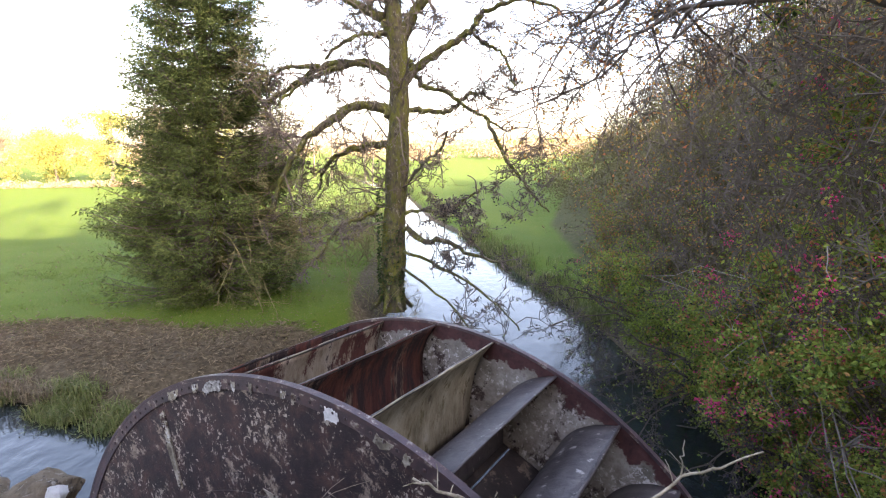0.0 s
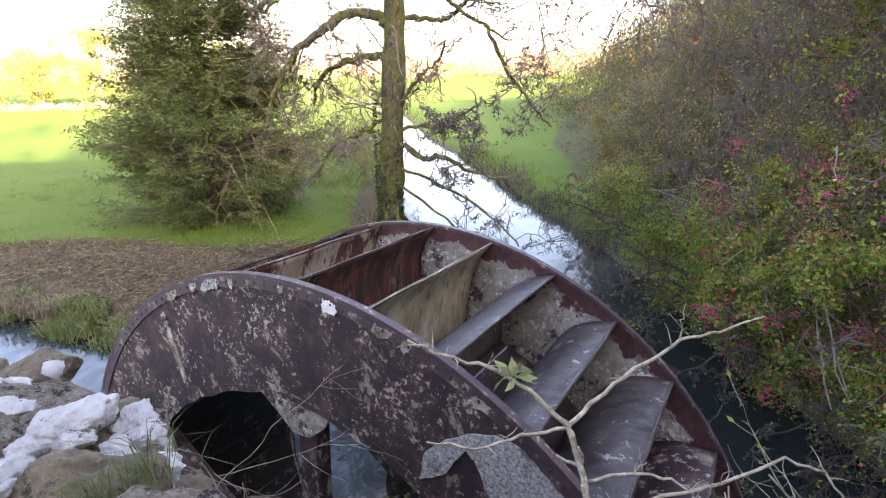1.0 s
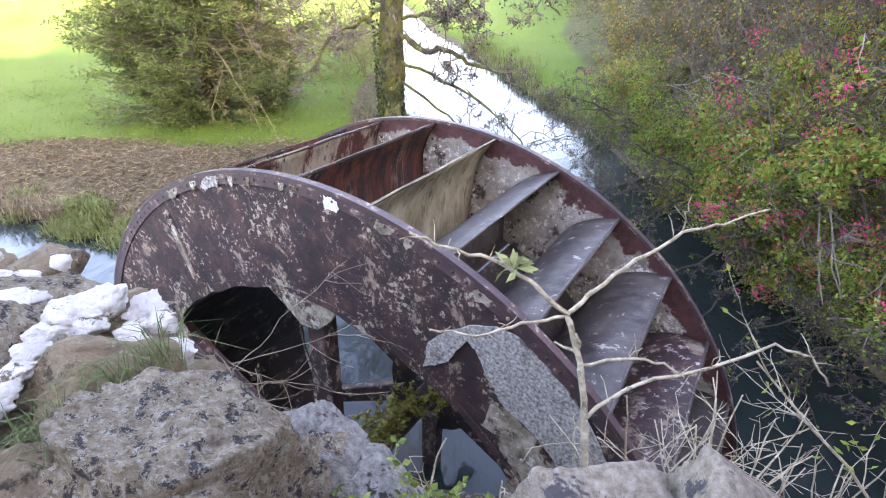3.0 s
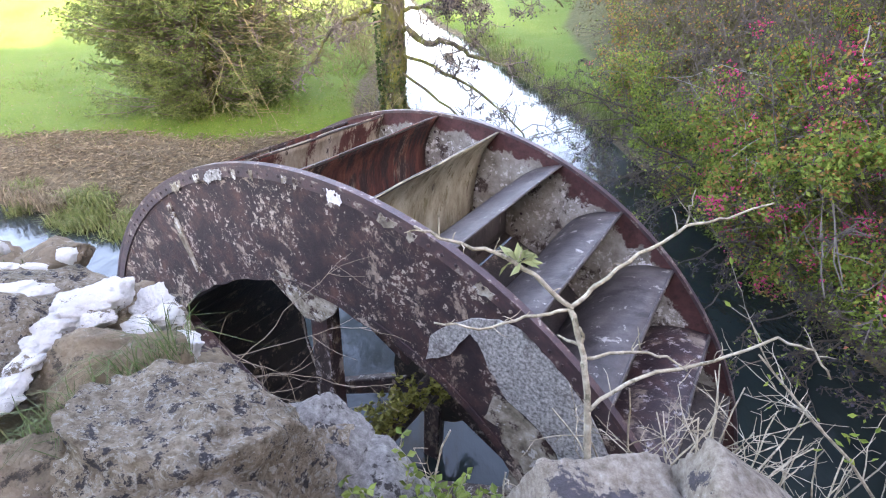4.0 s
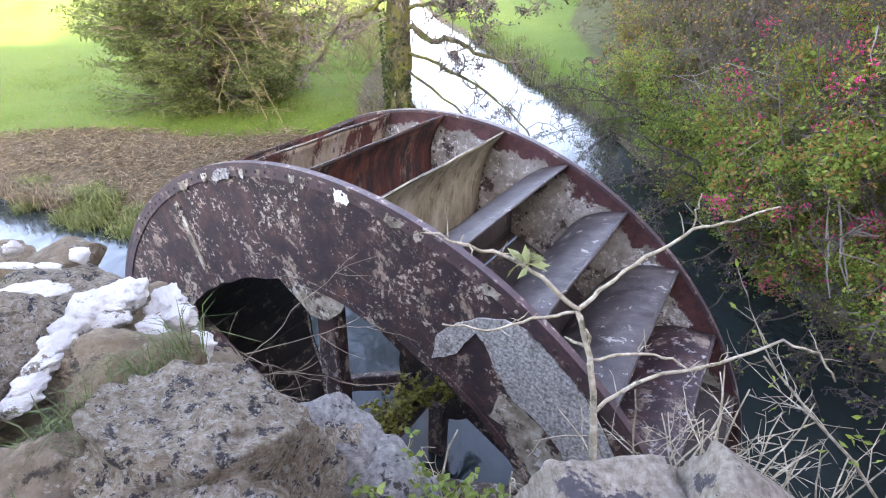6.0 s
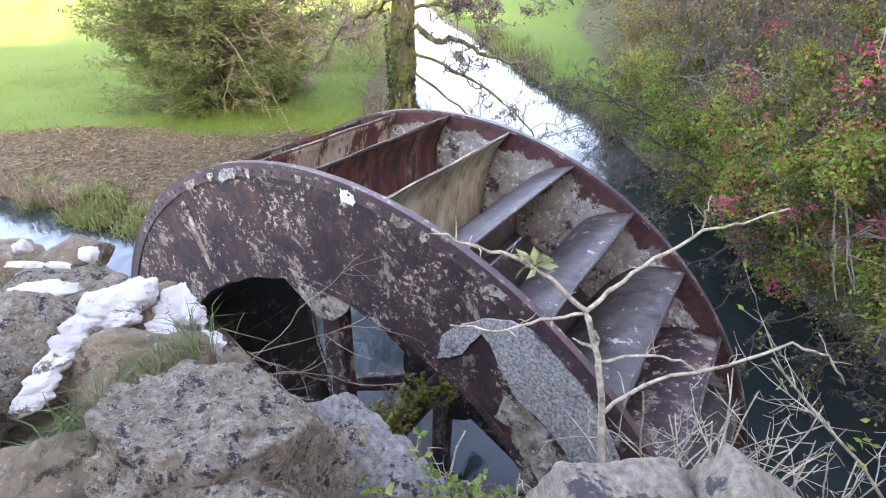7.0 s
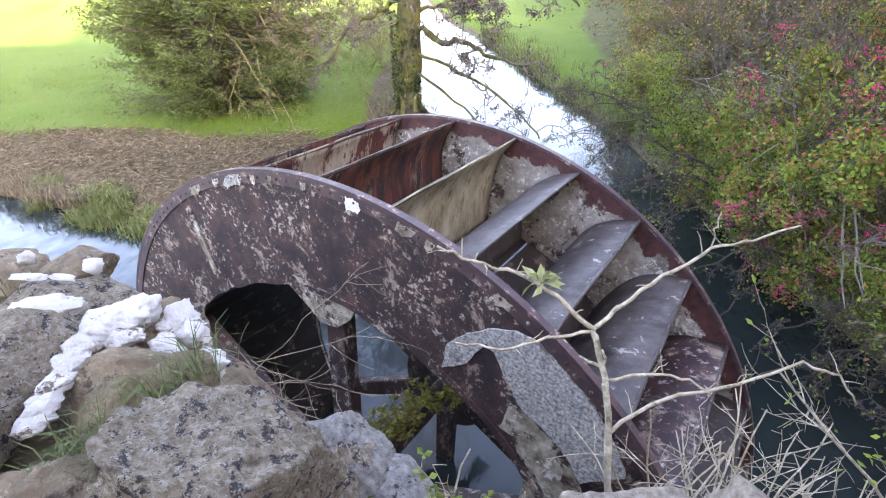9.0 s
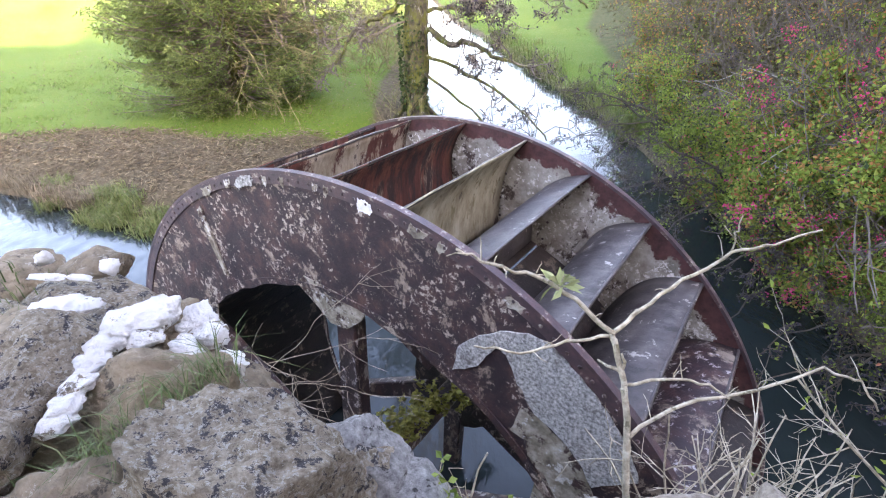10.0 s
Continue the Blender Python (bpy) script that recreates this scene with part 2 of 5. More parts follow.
M_GREYTWIG = mat("pale_grey_twig", [(0.35, (0.20, 0.18, 0.16)), (0.65, (0.38, 0.355, 0.33))], scale=6, rough=0.9, bump=0)
M_BERRY = mat("pink_berry", [(0.3, (0.42, 0.02, 0.09)), (0.7, (0.60, 0.06, 0.19))], rough=0.5, bump=0)
M_SLOE = mat("dark_berry", [(0.3, (0.012, 0.010, 0.016)), (0.7, (0.04, 0.03, 0.05))], rough=0.45, bump=0)
M_GRASS = leafmat("grass_blade", [(0.3, (0.045, 0.075, 0.022)), (0.5, (0.085, 0.12, 0.04)), (0.75, (0.20, 0.19, 0.10))])
M_NETTLE = leafmat("nettle_leaf", [(0.3, (0.06, 0.10, 0.02)), (0.5, (0.12, 0.17, 0.035)), (0.7, (0.22, 0.25, 0.07))])
M_SEDGE = leafmat("sedge_blade", [(0.3, (0.07, 0.11, 0.03)), (0.5, (0.15, 0.18, 0.06)), (0.75, (0.34, 0.29, 0.16))])
M_LITTER = mat("dry_litter", [(0.3, (0.085, 0.066, 0.042)), (0.6, (0.20, 0.165, 0.105)), (0.8, (0.32, 0.27, 0.18))], scale=3, rough=0.95, bump=0, island=True, vary=0.4)
M_HILL = leafmat("hill_scrub", [(0.3, (0.066, 0.070, 0.028)), (0.5, (0.125, 0.116, 0.052)), (0.7, (0.19, 0.155, 0.08))], 0.25)
M_YELLOW = leafmat("yellow_green_leaf", [(0.3, (0.15, 0.165, 0.04)), (0.6, (0.30, 0.29, 0.08))])
M_BUFF = leafmat("buff_twigs", [(0.3, (0.22, 0.165, 0.10)), (0.6, (0.36, 0.28, 0.18))])
M_LAWN = leafmat("lawn_blade", [(0.3, (0.045, 0.092, 0.011)), (0.5, (0.085, 0.14, 0.018)), (0.75, (0.17, 0.18, 0.04))], 0.2)


# ---- helpers for meshes ----
def mesh_of(name, verts, faces, material, smooth=False):
    me = bpy.data.meshes.new(name)
    me.from_pydata([tuple(v) for v in verts], [], faces)
    me.materials.append(material)
    if smooth:
        me.polygons.foreach_set("use_smooth", [True] * len(me.polygons))
    me.update()
    return me


def piece(name, verts, faces, material, parent=None, label="", smooth=False):
    ob = new(name, mesh_of(name, verts, faces, material, smooth))
    ob.parent = parent
    return tagged(ob, label)


def part(name, bm, material, parent, label="", smooth=False):
    me = bpy.data.meshes.new(name)
    bm.to_mesh(me)
    bm.free()
    me.materials.append(material)
    if smooth:
        me.polygons.foreach_set("use_smooth", [True] * len(me.polygons))
    ob = new(name, me)
    ob.parent = parent
    return tagged(ob, label)


def thing(name, m, label, category, group=""):
    ob = new(name)
    ob.empty_display_size = 0.2
    ob.matrix_basis = m
    return tagged(ob, label, category, group)


class Tubes:
    """Tapered tubes along polylines, gathered into one mesh."""

    def __init__(self, sides=4, keep=None):
        self.v, self.f, self.k, self.keep = [], [], sides, keep

    def add(self, pts, r0, r1):
        pts = [Vector(p) for p in pts]
        if self.keep:
            pts = pts[: next((i for i, p in enumerate(pts) if not self.keep(p)), len(pts))]
            if len(pts) < 2:
                return
        k, n = self.k, len(pts)
        base = len(self.v)
        for i, p in enumerate(pts):
            d = (pts[min(i + 1, n - 1)] - pts[max(i - 1, 0)]).normalized()
            a = d.orthogonal().normalized() if abs(d.z) > 0.95 else d.cross(Vector((0, 0, 1))).normalized()
            b = d.cross(a)
            r = r0 + (r1 - r0) * i / (n - 1)
            for j in range(k):
                w = 2 * math.pi * j / k
                self.v.append(p + (a * math.cos(w) + b * math.sin(w)) * r)
        for i in range(n - 1):
            for j in range(k):
                q = (j + 1) % k
                self.f.append((base + i * k + j, base + i * k + q, base + (i + 1) * k + q, base + (i + 1) * k + j))
        self.f.append(tuple(base + j for j in range(k))[::-1])
        self.f.append(tuple(base + (n - 1) * k + j for j in range(k)))


class Leaves:
    """Small folded blades, gathered into one mesh."""

    def __init__(self):
        self.v, self.f = [], []

    def add(self, p, d, size, width=0.5, rng=random):
        d = Vector(d).normalized()
        s = d.cross(Vector((rng.gauss(0, 1), rng.gauss(0, 1), rng.gauss(0, 1)))).normalized() * size * width * 0.5
        up = d.cross(s).normalized() * size * 0.12
        b = len(self.v)
        p = Vector(p)
        self.v += [p, p + d * size * 0.5 + s + up, p + d * size, p + d * size * 0.5 - s + up]
        self.f += [(b, b + 1, b + 2), (b, b + 2, b + 3)]


def wander(p, d, length, n, bend, rng, lift=0.0):
    """A crooked polyline from p along d."""
    p, d = Vector(p), Vector(d).normalized()
    out = [p.copy()]
    for _ in range(n):
        d = (d + Vector((rng.gauss(0, bend), rng.gauss(0, bend), rng.gauss(0, bend) + lift))).normalized()
        p = p + d * length / n
        out.append(p.copy())
    return out


def branch_out(tubes, pts, r, rng, depth, per, ratio, bend, lift, tips, rmin=0.003, spread=0.9):
    """Side twigs along a polyline, in turn with twigs of their own."""
    total = sum((pts[i + 1] - pts[i]).length for i in range(len(pts) - 1))
    for _ in range(per):
        i = rng.randrange(max(1, len(pts) // 3), len(pts))
        a = pts[i - 1]
        along = (pts[i] - a)
        if along.length < 1e-6:
            continue
        side = Vector((rng.gauss(0, 1), rng.gauss(0, 1), rng.gauss(0, 1))).normalized()
        d = (along.normalized() * (1 - spread * 0.5) + side * spread).normalized()
        ln = total * ratio * rng.uniform(0.5, 1.2)
        q = wander(a.lerp(pts[i], rng.random()), d, ln, 3 if depth < 2 else 5, bend, rng, lift)
        rr = max(rmin, r * 0.5)
        tubes.add(q, rr, max(rmin * 0.6, rr * 0.35))
        tips.append((q[-1], (q[-1] - q[-2]).normalized()))
        tips.append((q[len(q) // 2], (q[-1] - q[-2]).normalized()))
        if depth > 1:
            branch_out(tubes, q, rr, rng, depth - 1, per, ratio * 1.0, bend, lift, tips, rmin, spread)


def lump(seed, sx, sy, sz, rough=0.18, sub=3, freq=1.6, square=0.0, facet=1.0):
    """A weathered, broken boulder as verts and faces, centred on the origin."""
    bm = bmesh.new()
    bmesh.ops.create_icosphere(bm, subdivisions=sub, radius=1.0)
    off = Vector((seed * 7.3, seed * 3.1, seed * 1.7))
    rl = random.Random(seed * 13 + 5)
    cuts = [(Vector((rl.gauss(0, 1), rl.gauss(0, 1), rl.gauss(0, 1))).normalized(), rl.uniform(0.70, 0.95)) for _ in range(int(24 * facet))]
    for v in bm.verts:
        c = v.co.copy()
        if square:
            m = max(abs(c.x), abs(c.y), abs(c.z))
            c = c.lerp(c / m, square)
        for nn, dd in cuts:
            over = c.dot(nn) - dd
            if over > 0:
                c = c - nn * over * 0.88
        k = 1 + (rough * 0.12 * noise.noise(c * freq * 38 + off) if sub > 4 else 0) + rough * noise.noise(c * freq + off) + rough * 0.5 * noise.noise(c * freq * 2.7 + off) + rough * 0.26 * noise.noise(c * freq * 6 + off) + rough * 0.14 * noise.noise(c * freq * 15 + off)
        v.co = Vector((c.x * sx, c.y * sy, c.z * sz)) * k
    return bm


# ---- ground, water ----
LEFT_BANK = [(-300, 60), (-40, 14.5), (-14, 11.6), (-8.6, 9.8), (-7.3, 9.2), (-6.2, 8.75), (-5.5, 8.6), (-4.2, 9.5), (-2.4, 12.6), (-1.25, 15.5), (-1.7, 24.5), (-2.3, 36.5), (-6, 60), (-20, 100)]
RIGHT_BANK = [(-18, 103), (-4.5, 60), (-0.8, 36.5), (1.5, 28.4), (3.15, 19.1), (3.95, 16.2), (4.4, 12), (4.7, 9.5), (5.2, 5), (5.5, 0), (5.5, -60), (-300, -60)]
SHORE = np.array(LEFT_BANK + RIGHT_BANK, float)


def shore(x, y):
    """Metres from the water's edge, negative over the water (arrays)."""
    a, b = SHORE, np.roll(SHORE, -1, 0)
    best = np.full(x.shape, 1e9)
    inside = np.zeros(x.shape, bool)
    for (ax, ay), (bx, by) in zip(a, b):
        dx, dy = bx - ax, by - ay
        t = np.clip(((x - ax) * dx + (y - ay) * dy) / (dx * dx + dy * dy), 0, 1)
        best = np.minimum(best, np.hypot(x - ax - t * dx, y - ay - t * dy))
        cross = ((ay > y) != (by > y)) & (x < dx * (y - ay) / (dy if dy else 1e-9) + ax)
        inside ^= cross
    return np.where(inside, -best, best)


def smooth(e0, e1, v):
    t = np.clip((v - e0) / (e1 - e0), 0, 1)
    return t * t * (3 - 2 * t)


def ground(x, y):
    """Height of the land (arrays)."""
    s = shore(x, y)
    z = np.where(s < 0, -1.3 * smooth(0.15, -1.2, s) - 0.66, -0.66 + 0.66 * smooth(-0.1, 1.1, s))
    side = x - np.interp(y, [-60, 0, 10, 20, 30, 60, 120], [6.5, 6.5, 5.8, 5.4, 5.5, 12, 40])
    hill = 13.0 * smooth(0, 18, side) * (1 - 0.85 * smooth(35, 95, y)) * smooth(-16, -3, y) + 3 * smooth(15, 60, side)
    field = 7.0 * smooth(60, 420, y) * smooth(-80, 60, x) + 6 * smooth(150, 900, np.hypot(x, y))
    z = z + np.where(s > 0, hill + field, 0)
    back = smooth(-1.5, -4.0, y) * smooth(9, 5, x) * smooth(-16, -9, x)
    return z + back * (2.6 - z)


def height(x, y):
    return float(ground(np.array([x], float), np.array([y], float))[0])


def axis_steps(lo, hi, fine, far):
    a = list(np.arange(lo, hi + 1e-6, fine))
    out, st = [], fine
    v = hi
    while v < far:
        st *= 1.22
        v += st
        out.append(v)
    back, st, v = [], fine, lo
    while v > -far:
        st *= 1.22
        v -= st
        back.append(v)
    return np.array(back[::-1] + a + out)


gx, gy = axis_steps(-18, 12, 0.3, 2500), axis_steps(-2, 42, 0.3, 2500)
X, Y = np.meshgrid(gx, gy)
Z = ground(X, Y)
bump_ = np.array([noise.noise(Vector((float(a) * 0.7, float(b) * 0.7, 0))) for a, b in zip(X.ravel(), Y.ravel())]).reshape(X.shape)
S_ = shore(X, Y)
Z = Z + bump_ * 0.05 * np.where(S_ > 0, 1, 0.3) * (np.hypot(X, Y) < 200)
nx_, ny_ = len(gx), len(gy)
gv = np.stack([X.ravel(), Y.ravel(), Z.ravel()], 1)
gf = [(j * nx_ + i, j * nx_ + i + 1, (j + 1) * nx_ + i + 1, (j + 1) * nx_ + i) for j in range(ny_ - 1) for i in range(nx_ - 1)]


def ground_material():
    m = bpy.data.materials.new("meadow")
    m.use_nodes = True
    nt = m.node_tree
    n, l = nt.nodes, nt.links
    bs = n["Principled BSDF"]
    bs.inputs["Roughness"].default_value = 0.95
    bs.inputs["Specular IOR Level"].default_value = 0.2
    at = n.new("ShaderNodeVertexColor")
    at.layer_name = "zone"
    sep = n.new("ShaderNodeSeparateColor")
    l.new(at.outputs[0], sep.inputs[0])
    co = n.new("ShaderNodeTexCoord")

    def nz(sc, det=8.0):
        t = n.new("ShaderNodeTexNoise")
        t.inputs["Scale"].default_value, t.inputs["Detail"].default_value, t.inputs["Roughness"].default_value = sc, det, 0.65
        l.new(co.outputs["Object"], t.inputs["Vector"])
        return t.outputs[0]

    def ramp(src, st):
        r = n.new("ShaderNodeValToRGB")
        els = r.color_ramp.elements
        while len(els) < len(st):
            els.new(0.5)
        for e, (p_, c_) in zip(els, st):
            e.position, e.color = p_, (*c_, 1)
        l.new(src, r.inputs[0])
        return r.outputs[0]

    def mix(f_, a, b):
        x_ = n.new("ShaderNodeMixRGB")
        for s_, i in ((f_, 0), (a, 1), (b, 2)):
            l.new(s_, x_.inputs[i])
        return x_.outputs[0]

    def edge(src, sc, amount):
        a = n.new("ShaderNodeMath")
        a.operation = "MULTIPLY_ADD"
        l.new(nz(sc), a.inputs[0])
        a.inputs[1].default_value = amount
        l.new(src, a.inputs[2])
        return ramp(a.outputs[0], [(0.5 + amount * 0.5 - 0.12, (0, 0, 0)), (0.5 + amount * 0.5 + 0.12, (1, 1, 1))])

    lawn = mix(nz(0.5, 4), ramp(nz(14), [(0.3, (0.036, 0.090, 0.008)), (0.5, (0.064, 0.132, 0.011)), (0.7, (0.12, 0.165, 0.020))]), ramp(nz(30), [(0.3, (0.060, 0.110, 0.010)), (0.55, (0.095, 0.145, 0.015)), (0.7, (0.16, 0.165, 0.035))]))
    leafy = ramp(nz(26, 3), [(0.62, (0, 0, 0)), (0.66, (1, 1, 1))])
    lawn = mix(leafy, lawn, ramp(nz(60), [(0.3, (0.16, 0.13, 0.04)), (0.7, (0.30, 0.24, 0.09))]))
    mud = ramp(nz(9), [(0.3, (0.045, 0.036, 0.022)), (0.5, (0.095, 0.078, 0.048)), (0.7, (0.17, 0.145, 0.095))])
    scrub = ramp(nz(4), [(0.3, (0.035, 0.045, 0.014)), (0.5, (0.07, 0.075, 0.024)), (0.7, (0.12, 0.095, 0.045))])
    col = mix(edge(sep.outputs[0], 1.6, 0.5), lawn, mud)
    col = mix(edge(sep.outputs[1], 0.8, 0.3), col, scrub)
    l.new(col, bs.inputs["Base Color"])
    b = n.new("ShaderNodeBump")
    b.inputs["Strength"].default_value, b.inputs["Distance"].default_value = 0.8, 0.06
    l.new(nz(22), b.inputs["Height"])
    l.new(b.outputs[0], bs.inputs["Normal"])
    return m


gm = mesh_of("ground", gv, gf, ground_material(), True)
# bare litter along the near bank and by the trunk, scrub on the hill side
mudz = smooth(13.2, 11.9, Y + 0.35 * np.sin(X * 0.9)) * smooth(-13.5, -9.5, X) * smooth(-1.5, -3.0, X)
mudz = np.maximum(mudz, smooth(0.6, 0.1, S_))
mudz = np.maximum(mudz, smooth(1.6, 0.5, np.hypot((X + 1.75) * 1.1, (Y - 19) * 0.16)))
scr = smooth(0.3, 1.2, S_) * smooth(-1.0, 1.5, X - np.interp(Y, [-60, 0, 10, 20, 30, 60, 120], [5, 5, 4.6, 5.2, 6, 14, 45])) * (Y < 140)
zone = gm.color_attributes.new("zone", "FLOAT_COLOR", "POINT")
zone.data.foreach_set("color", np.stack([mudz.ravel(), scr.ravel(), 0 * scr.ravel(), np.ones(scr.size)], 1).astype(np.float32).ravel())
tagged(new("ground", gm), "autumn meadow with mown lawn and bare litter along the bank", "ground", kind="structure")


def water_material():
    m = bpy.data.materials.new("stream_water")
    m.use_nodes = True
    nt = m.node_tree
    n, l = nt.nodes, nt.links
    bs = n["Principled BSDF"]
    bs.inputs["Base Color"].default_value = (0.018, 0.026, 0.026, 1)
    bs.inputs["Roughness"].default_value = 0.06
    bs.inputs["IOR"].default_value = 1.33
    bs.inputs["Specular IOR Level"].default_value = 0.75
    co = n.new("ShaderNodeTexCoord")
    mp = n.new("ShaderNodeMapping")
    mp.inputs["Scale"].default_value = (1.0, 0.55, 1)
    l.new(co.outputs["Object"], mp.inputs[0])
    t = n.new("ShaderNodeTexNoise")
    t.inputs["Scale"].default_value, t.inputs["Detail"].default_value = 3.2, 5
    l.new(mp.outputs[0], t.inputs[0])
    b = n.new("ShaderNodeBump")
    b.inputs["Strength"].default_value, b.inputs["Distance"].default_value = 0.38, 0.05
    l.new(t.outputs[0], b.inputs["Height"])
    l.new(b.outputs[0], bs.inputs["Normal"])
    return m


bm = bmesh.new()
bmesh.ops.create_grid(bm, x_segments=60, y_segments=60, size=1)
for v in bm.verts:
    v.co = Vector((v.co.x * 130 - 60, v.co.y * 80 + 30, -0.6))
tagged(part("water", bm, water_material(), None), "still grey stream water reflecting the bright sky", "water", kind="structure")


# ---- the waterwheel ----
YAW, LEANS, R_OUT, R_IN, WIDE = radians(58.9), radians(-2.4), 2.48, 1.76, 1.489
ax_ = Vector((math.cos(YAW) * math.cos(LEANS), math.sin(YAW) * math.cos(LEANS), math.sin(LEANS)))
ux_ = Vector((math.sin(YAW), -math.cos(YAW), 0))
vx_ = ux_.cross(ax_)
WHEEL = Matrix.Translation((-0.723, 2.679, 0.455)) @ Matrix((ux_, ax_, vx_)).transposed().to_4x4()
wheel = thing("waterwheel", WHEEL, "large derelict iron waterwheel, rusted and lichened, standing in the stream", "waterwheel")


def polar(r, a, y):
    return Vector((r * math.cos(radians(a)), y, r * math.sin(radians(a))))


def ring(r0, r1, y0, y1, wob=0.0, n=180):
    """A flat ring of rectangular section about the y axis."""
    vs, fs = [], []
    for i in range(n):
        a = 360 * i / n
        k = wob * noise.noise(Vector((i * 0.35, r0, y0)))
        vs += [polar(r0 + k, a, y0), polar(r1, a, y0), polar(r1, a, y1), polar(r0 + k, a, y1)]
    for i in range(n):
        b, c = 4 * i, 4 * ((i + 1) % n)
        for j in range(4):
            q = (j + 1) % 4
            fs.append((b + j, b + q, c + q, c + j))
    return vs, fs


T = 0.022
for nm, y, mt, lab in (("shroud", 0.0, M_SHROUD, "flat rusted iron side ring with flaking lichen"), ("shroud", WIDE - T, M_FARSHROUD, "flat iron side ring crusted with pale lichen")):
    piece(nm, *ring(R_IN, R_OUT, y, y + T, 0.03), mt, wheel, lab)
for y0, y1 in ((-0.012, 0.034), (WIDE - 0.034, WIDE + 0.012)):
    piece("rim", *ring(R_OUT, R_OUT + 0.02, y0, y1), M_RIM, wheel, "narrow iron rim flange")
for y0, y1 in ((-0.010, -0.001), (WIDE + 0.001, WIDE + 0.010)):
    piece("rim_band", *ring(R_OUT - 0.062, R_OUT - 0.001, y0, y1), M_RIM, wheel, "raised riveted band along the edge")
    piece("inner_band", *ring(R_IN - 0.012, R_IN + 0.035, y0, y1, 0.03), M_SHROUD, wheel, "flaking band along the inner edge")


VT, VA = (0, 0.16, 0.32, 0.48, 0.65, 0.82, 1.0), (0, 2.0, 3.3, 3.85, 3.8, 3.2, 2.3)


def vane(a, bend, mt, lab, seed):
    """A curved bucket plate across the wheel; bend: how strongly it curves."""
    vs, fs, nr, ny = [], [], 13, 12
    for s_ in (0, 1):
        for i in range(nr):
            t = i / (nr - 1)
            r = R_OUT - 0.004 - t * (R_OUT - R_IN - 0.02)
            for j in range(ny):
                y = T + 0.002 + (WIDE - 2 * T - 0.004) * j / (ny - 1)
                ang = a + bend * float(np.interp(t, VT, VA))
                dent = 0.012 * noise.noise(Vector((t * 2 + seed * 3, y * 1.6, seed)))
                lip = 0.012 * noise.noise(Vector((seed * 5.1, y * 3, 1))) if i == 0 else 0
                vs.append(polar(r + lip, ang + math.degrees((s_ * 0.012 + dent) / r), y))
    q = nr * ny
    for i in range(nr - 1):
        for j in range(ny - 1):
            a0 = i * ny + j
            fs.append((a0, a0 + 1, a0 + ny + 1, a0 + ny))
            fs.append((q + a0, q + a0 + ny, q + a0 + ny + 1, q + a0 + 1))
    for i in range(nr - 1):
        for j in (0, ny - 1):
            a0 = i * ny + j
            fs.append((a0, a0 + ny, q + a0 + ny, q + a0) if j == 0 else (a0, q + a0, q + a0 + ny, a0 + ny))
    for j in range(ny - 1):
        for i in (0, nr - 1):
            a0 = i * ny + j
            fs.append((a0, q + a0, q + a0 + 1, a0 + 1) if i == 0 else (a0, a0 + 1, q + a0 + 1, q + a0))
    ob = piece("vane", vs, fs, mt, wheel, lab, True)
    # rolled lip along the outer edge
    lp = Tubes(6)
    lp.add([polar(R_OUT - 0.012 + 0.01 * noise.noise(Vector((seed * 5.1, k * 0.4, 1))), a + 0.3, T + 0.004 + (WIDE - 2 * T - 0.008) * k / 10) for k in range(11)], 0.0095, 0.0095)
    piece("lip", lp.v, lp.f, M_VGREY, ob, "rolled iron lip", True)


BENDS = {0: 0.9, 1: 0.85, 2: 0.7, 3: 1.6, 4: 1.3, 5: 1.2, 6: 0.9}
LOOKS = {0: M_VMIX, 1: M_VRED, 2: M_VPALE, 3: M_VGREY, 4: M_VGREY, 5: M_VGREY, 6: M_RUST}
SAYS = {M_VMIX: "curved bucket plate, half red rust, half pale lichen", M_VPALE: "curved bucket plate, pale with lichen", M_VRED: "curved bucket plate, streaked red rust", M_VGREY: "curved bucket plate, smooth grey iron", M_RUST: "curved bucket plate, dark mottled rust", M_DARK: "curved bucket plate, black iron"}
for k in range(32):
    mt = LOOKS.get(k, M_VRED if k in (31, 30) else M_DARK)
    if k < 7 or 22 < k < 30:          # black boards added to stand for shade in the gaps between buckets
        a1 = (101.9 - 11.6 * k) if k < 7 else 32.3 - 11.256 * (k - 6)
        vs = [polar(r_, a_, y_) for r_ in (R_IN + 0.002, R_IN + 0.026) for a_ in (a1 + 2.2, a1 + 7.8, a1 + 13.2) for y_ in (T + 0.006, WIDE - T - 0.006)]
        piece("sole_board", vs, [(0, 1, 3, 2), (2, 3, 5, 4), (6, 8, 9, 7), (8, 10, 11, 9), (0, 6, 7, 1), (4, 5, 11, 10), (0, 2, 8, 6), (2, 4, 10, 8), (1, 7, 9, 3), (3, 9, 11, 5)], M_DARK, wheel, "black board added to darken the gap between bucket plates")
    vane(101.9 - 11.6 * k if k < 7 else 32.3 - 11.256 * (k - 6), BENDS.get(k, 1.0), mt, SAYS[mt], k)

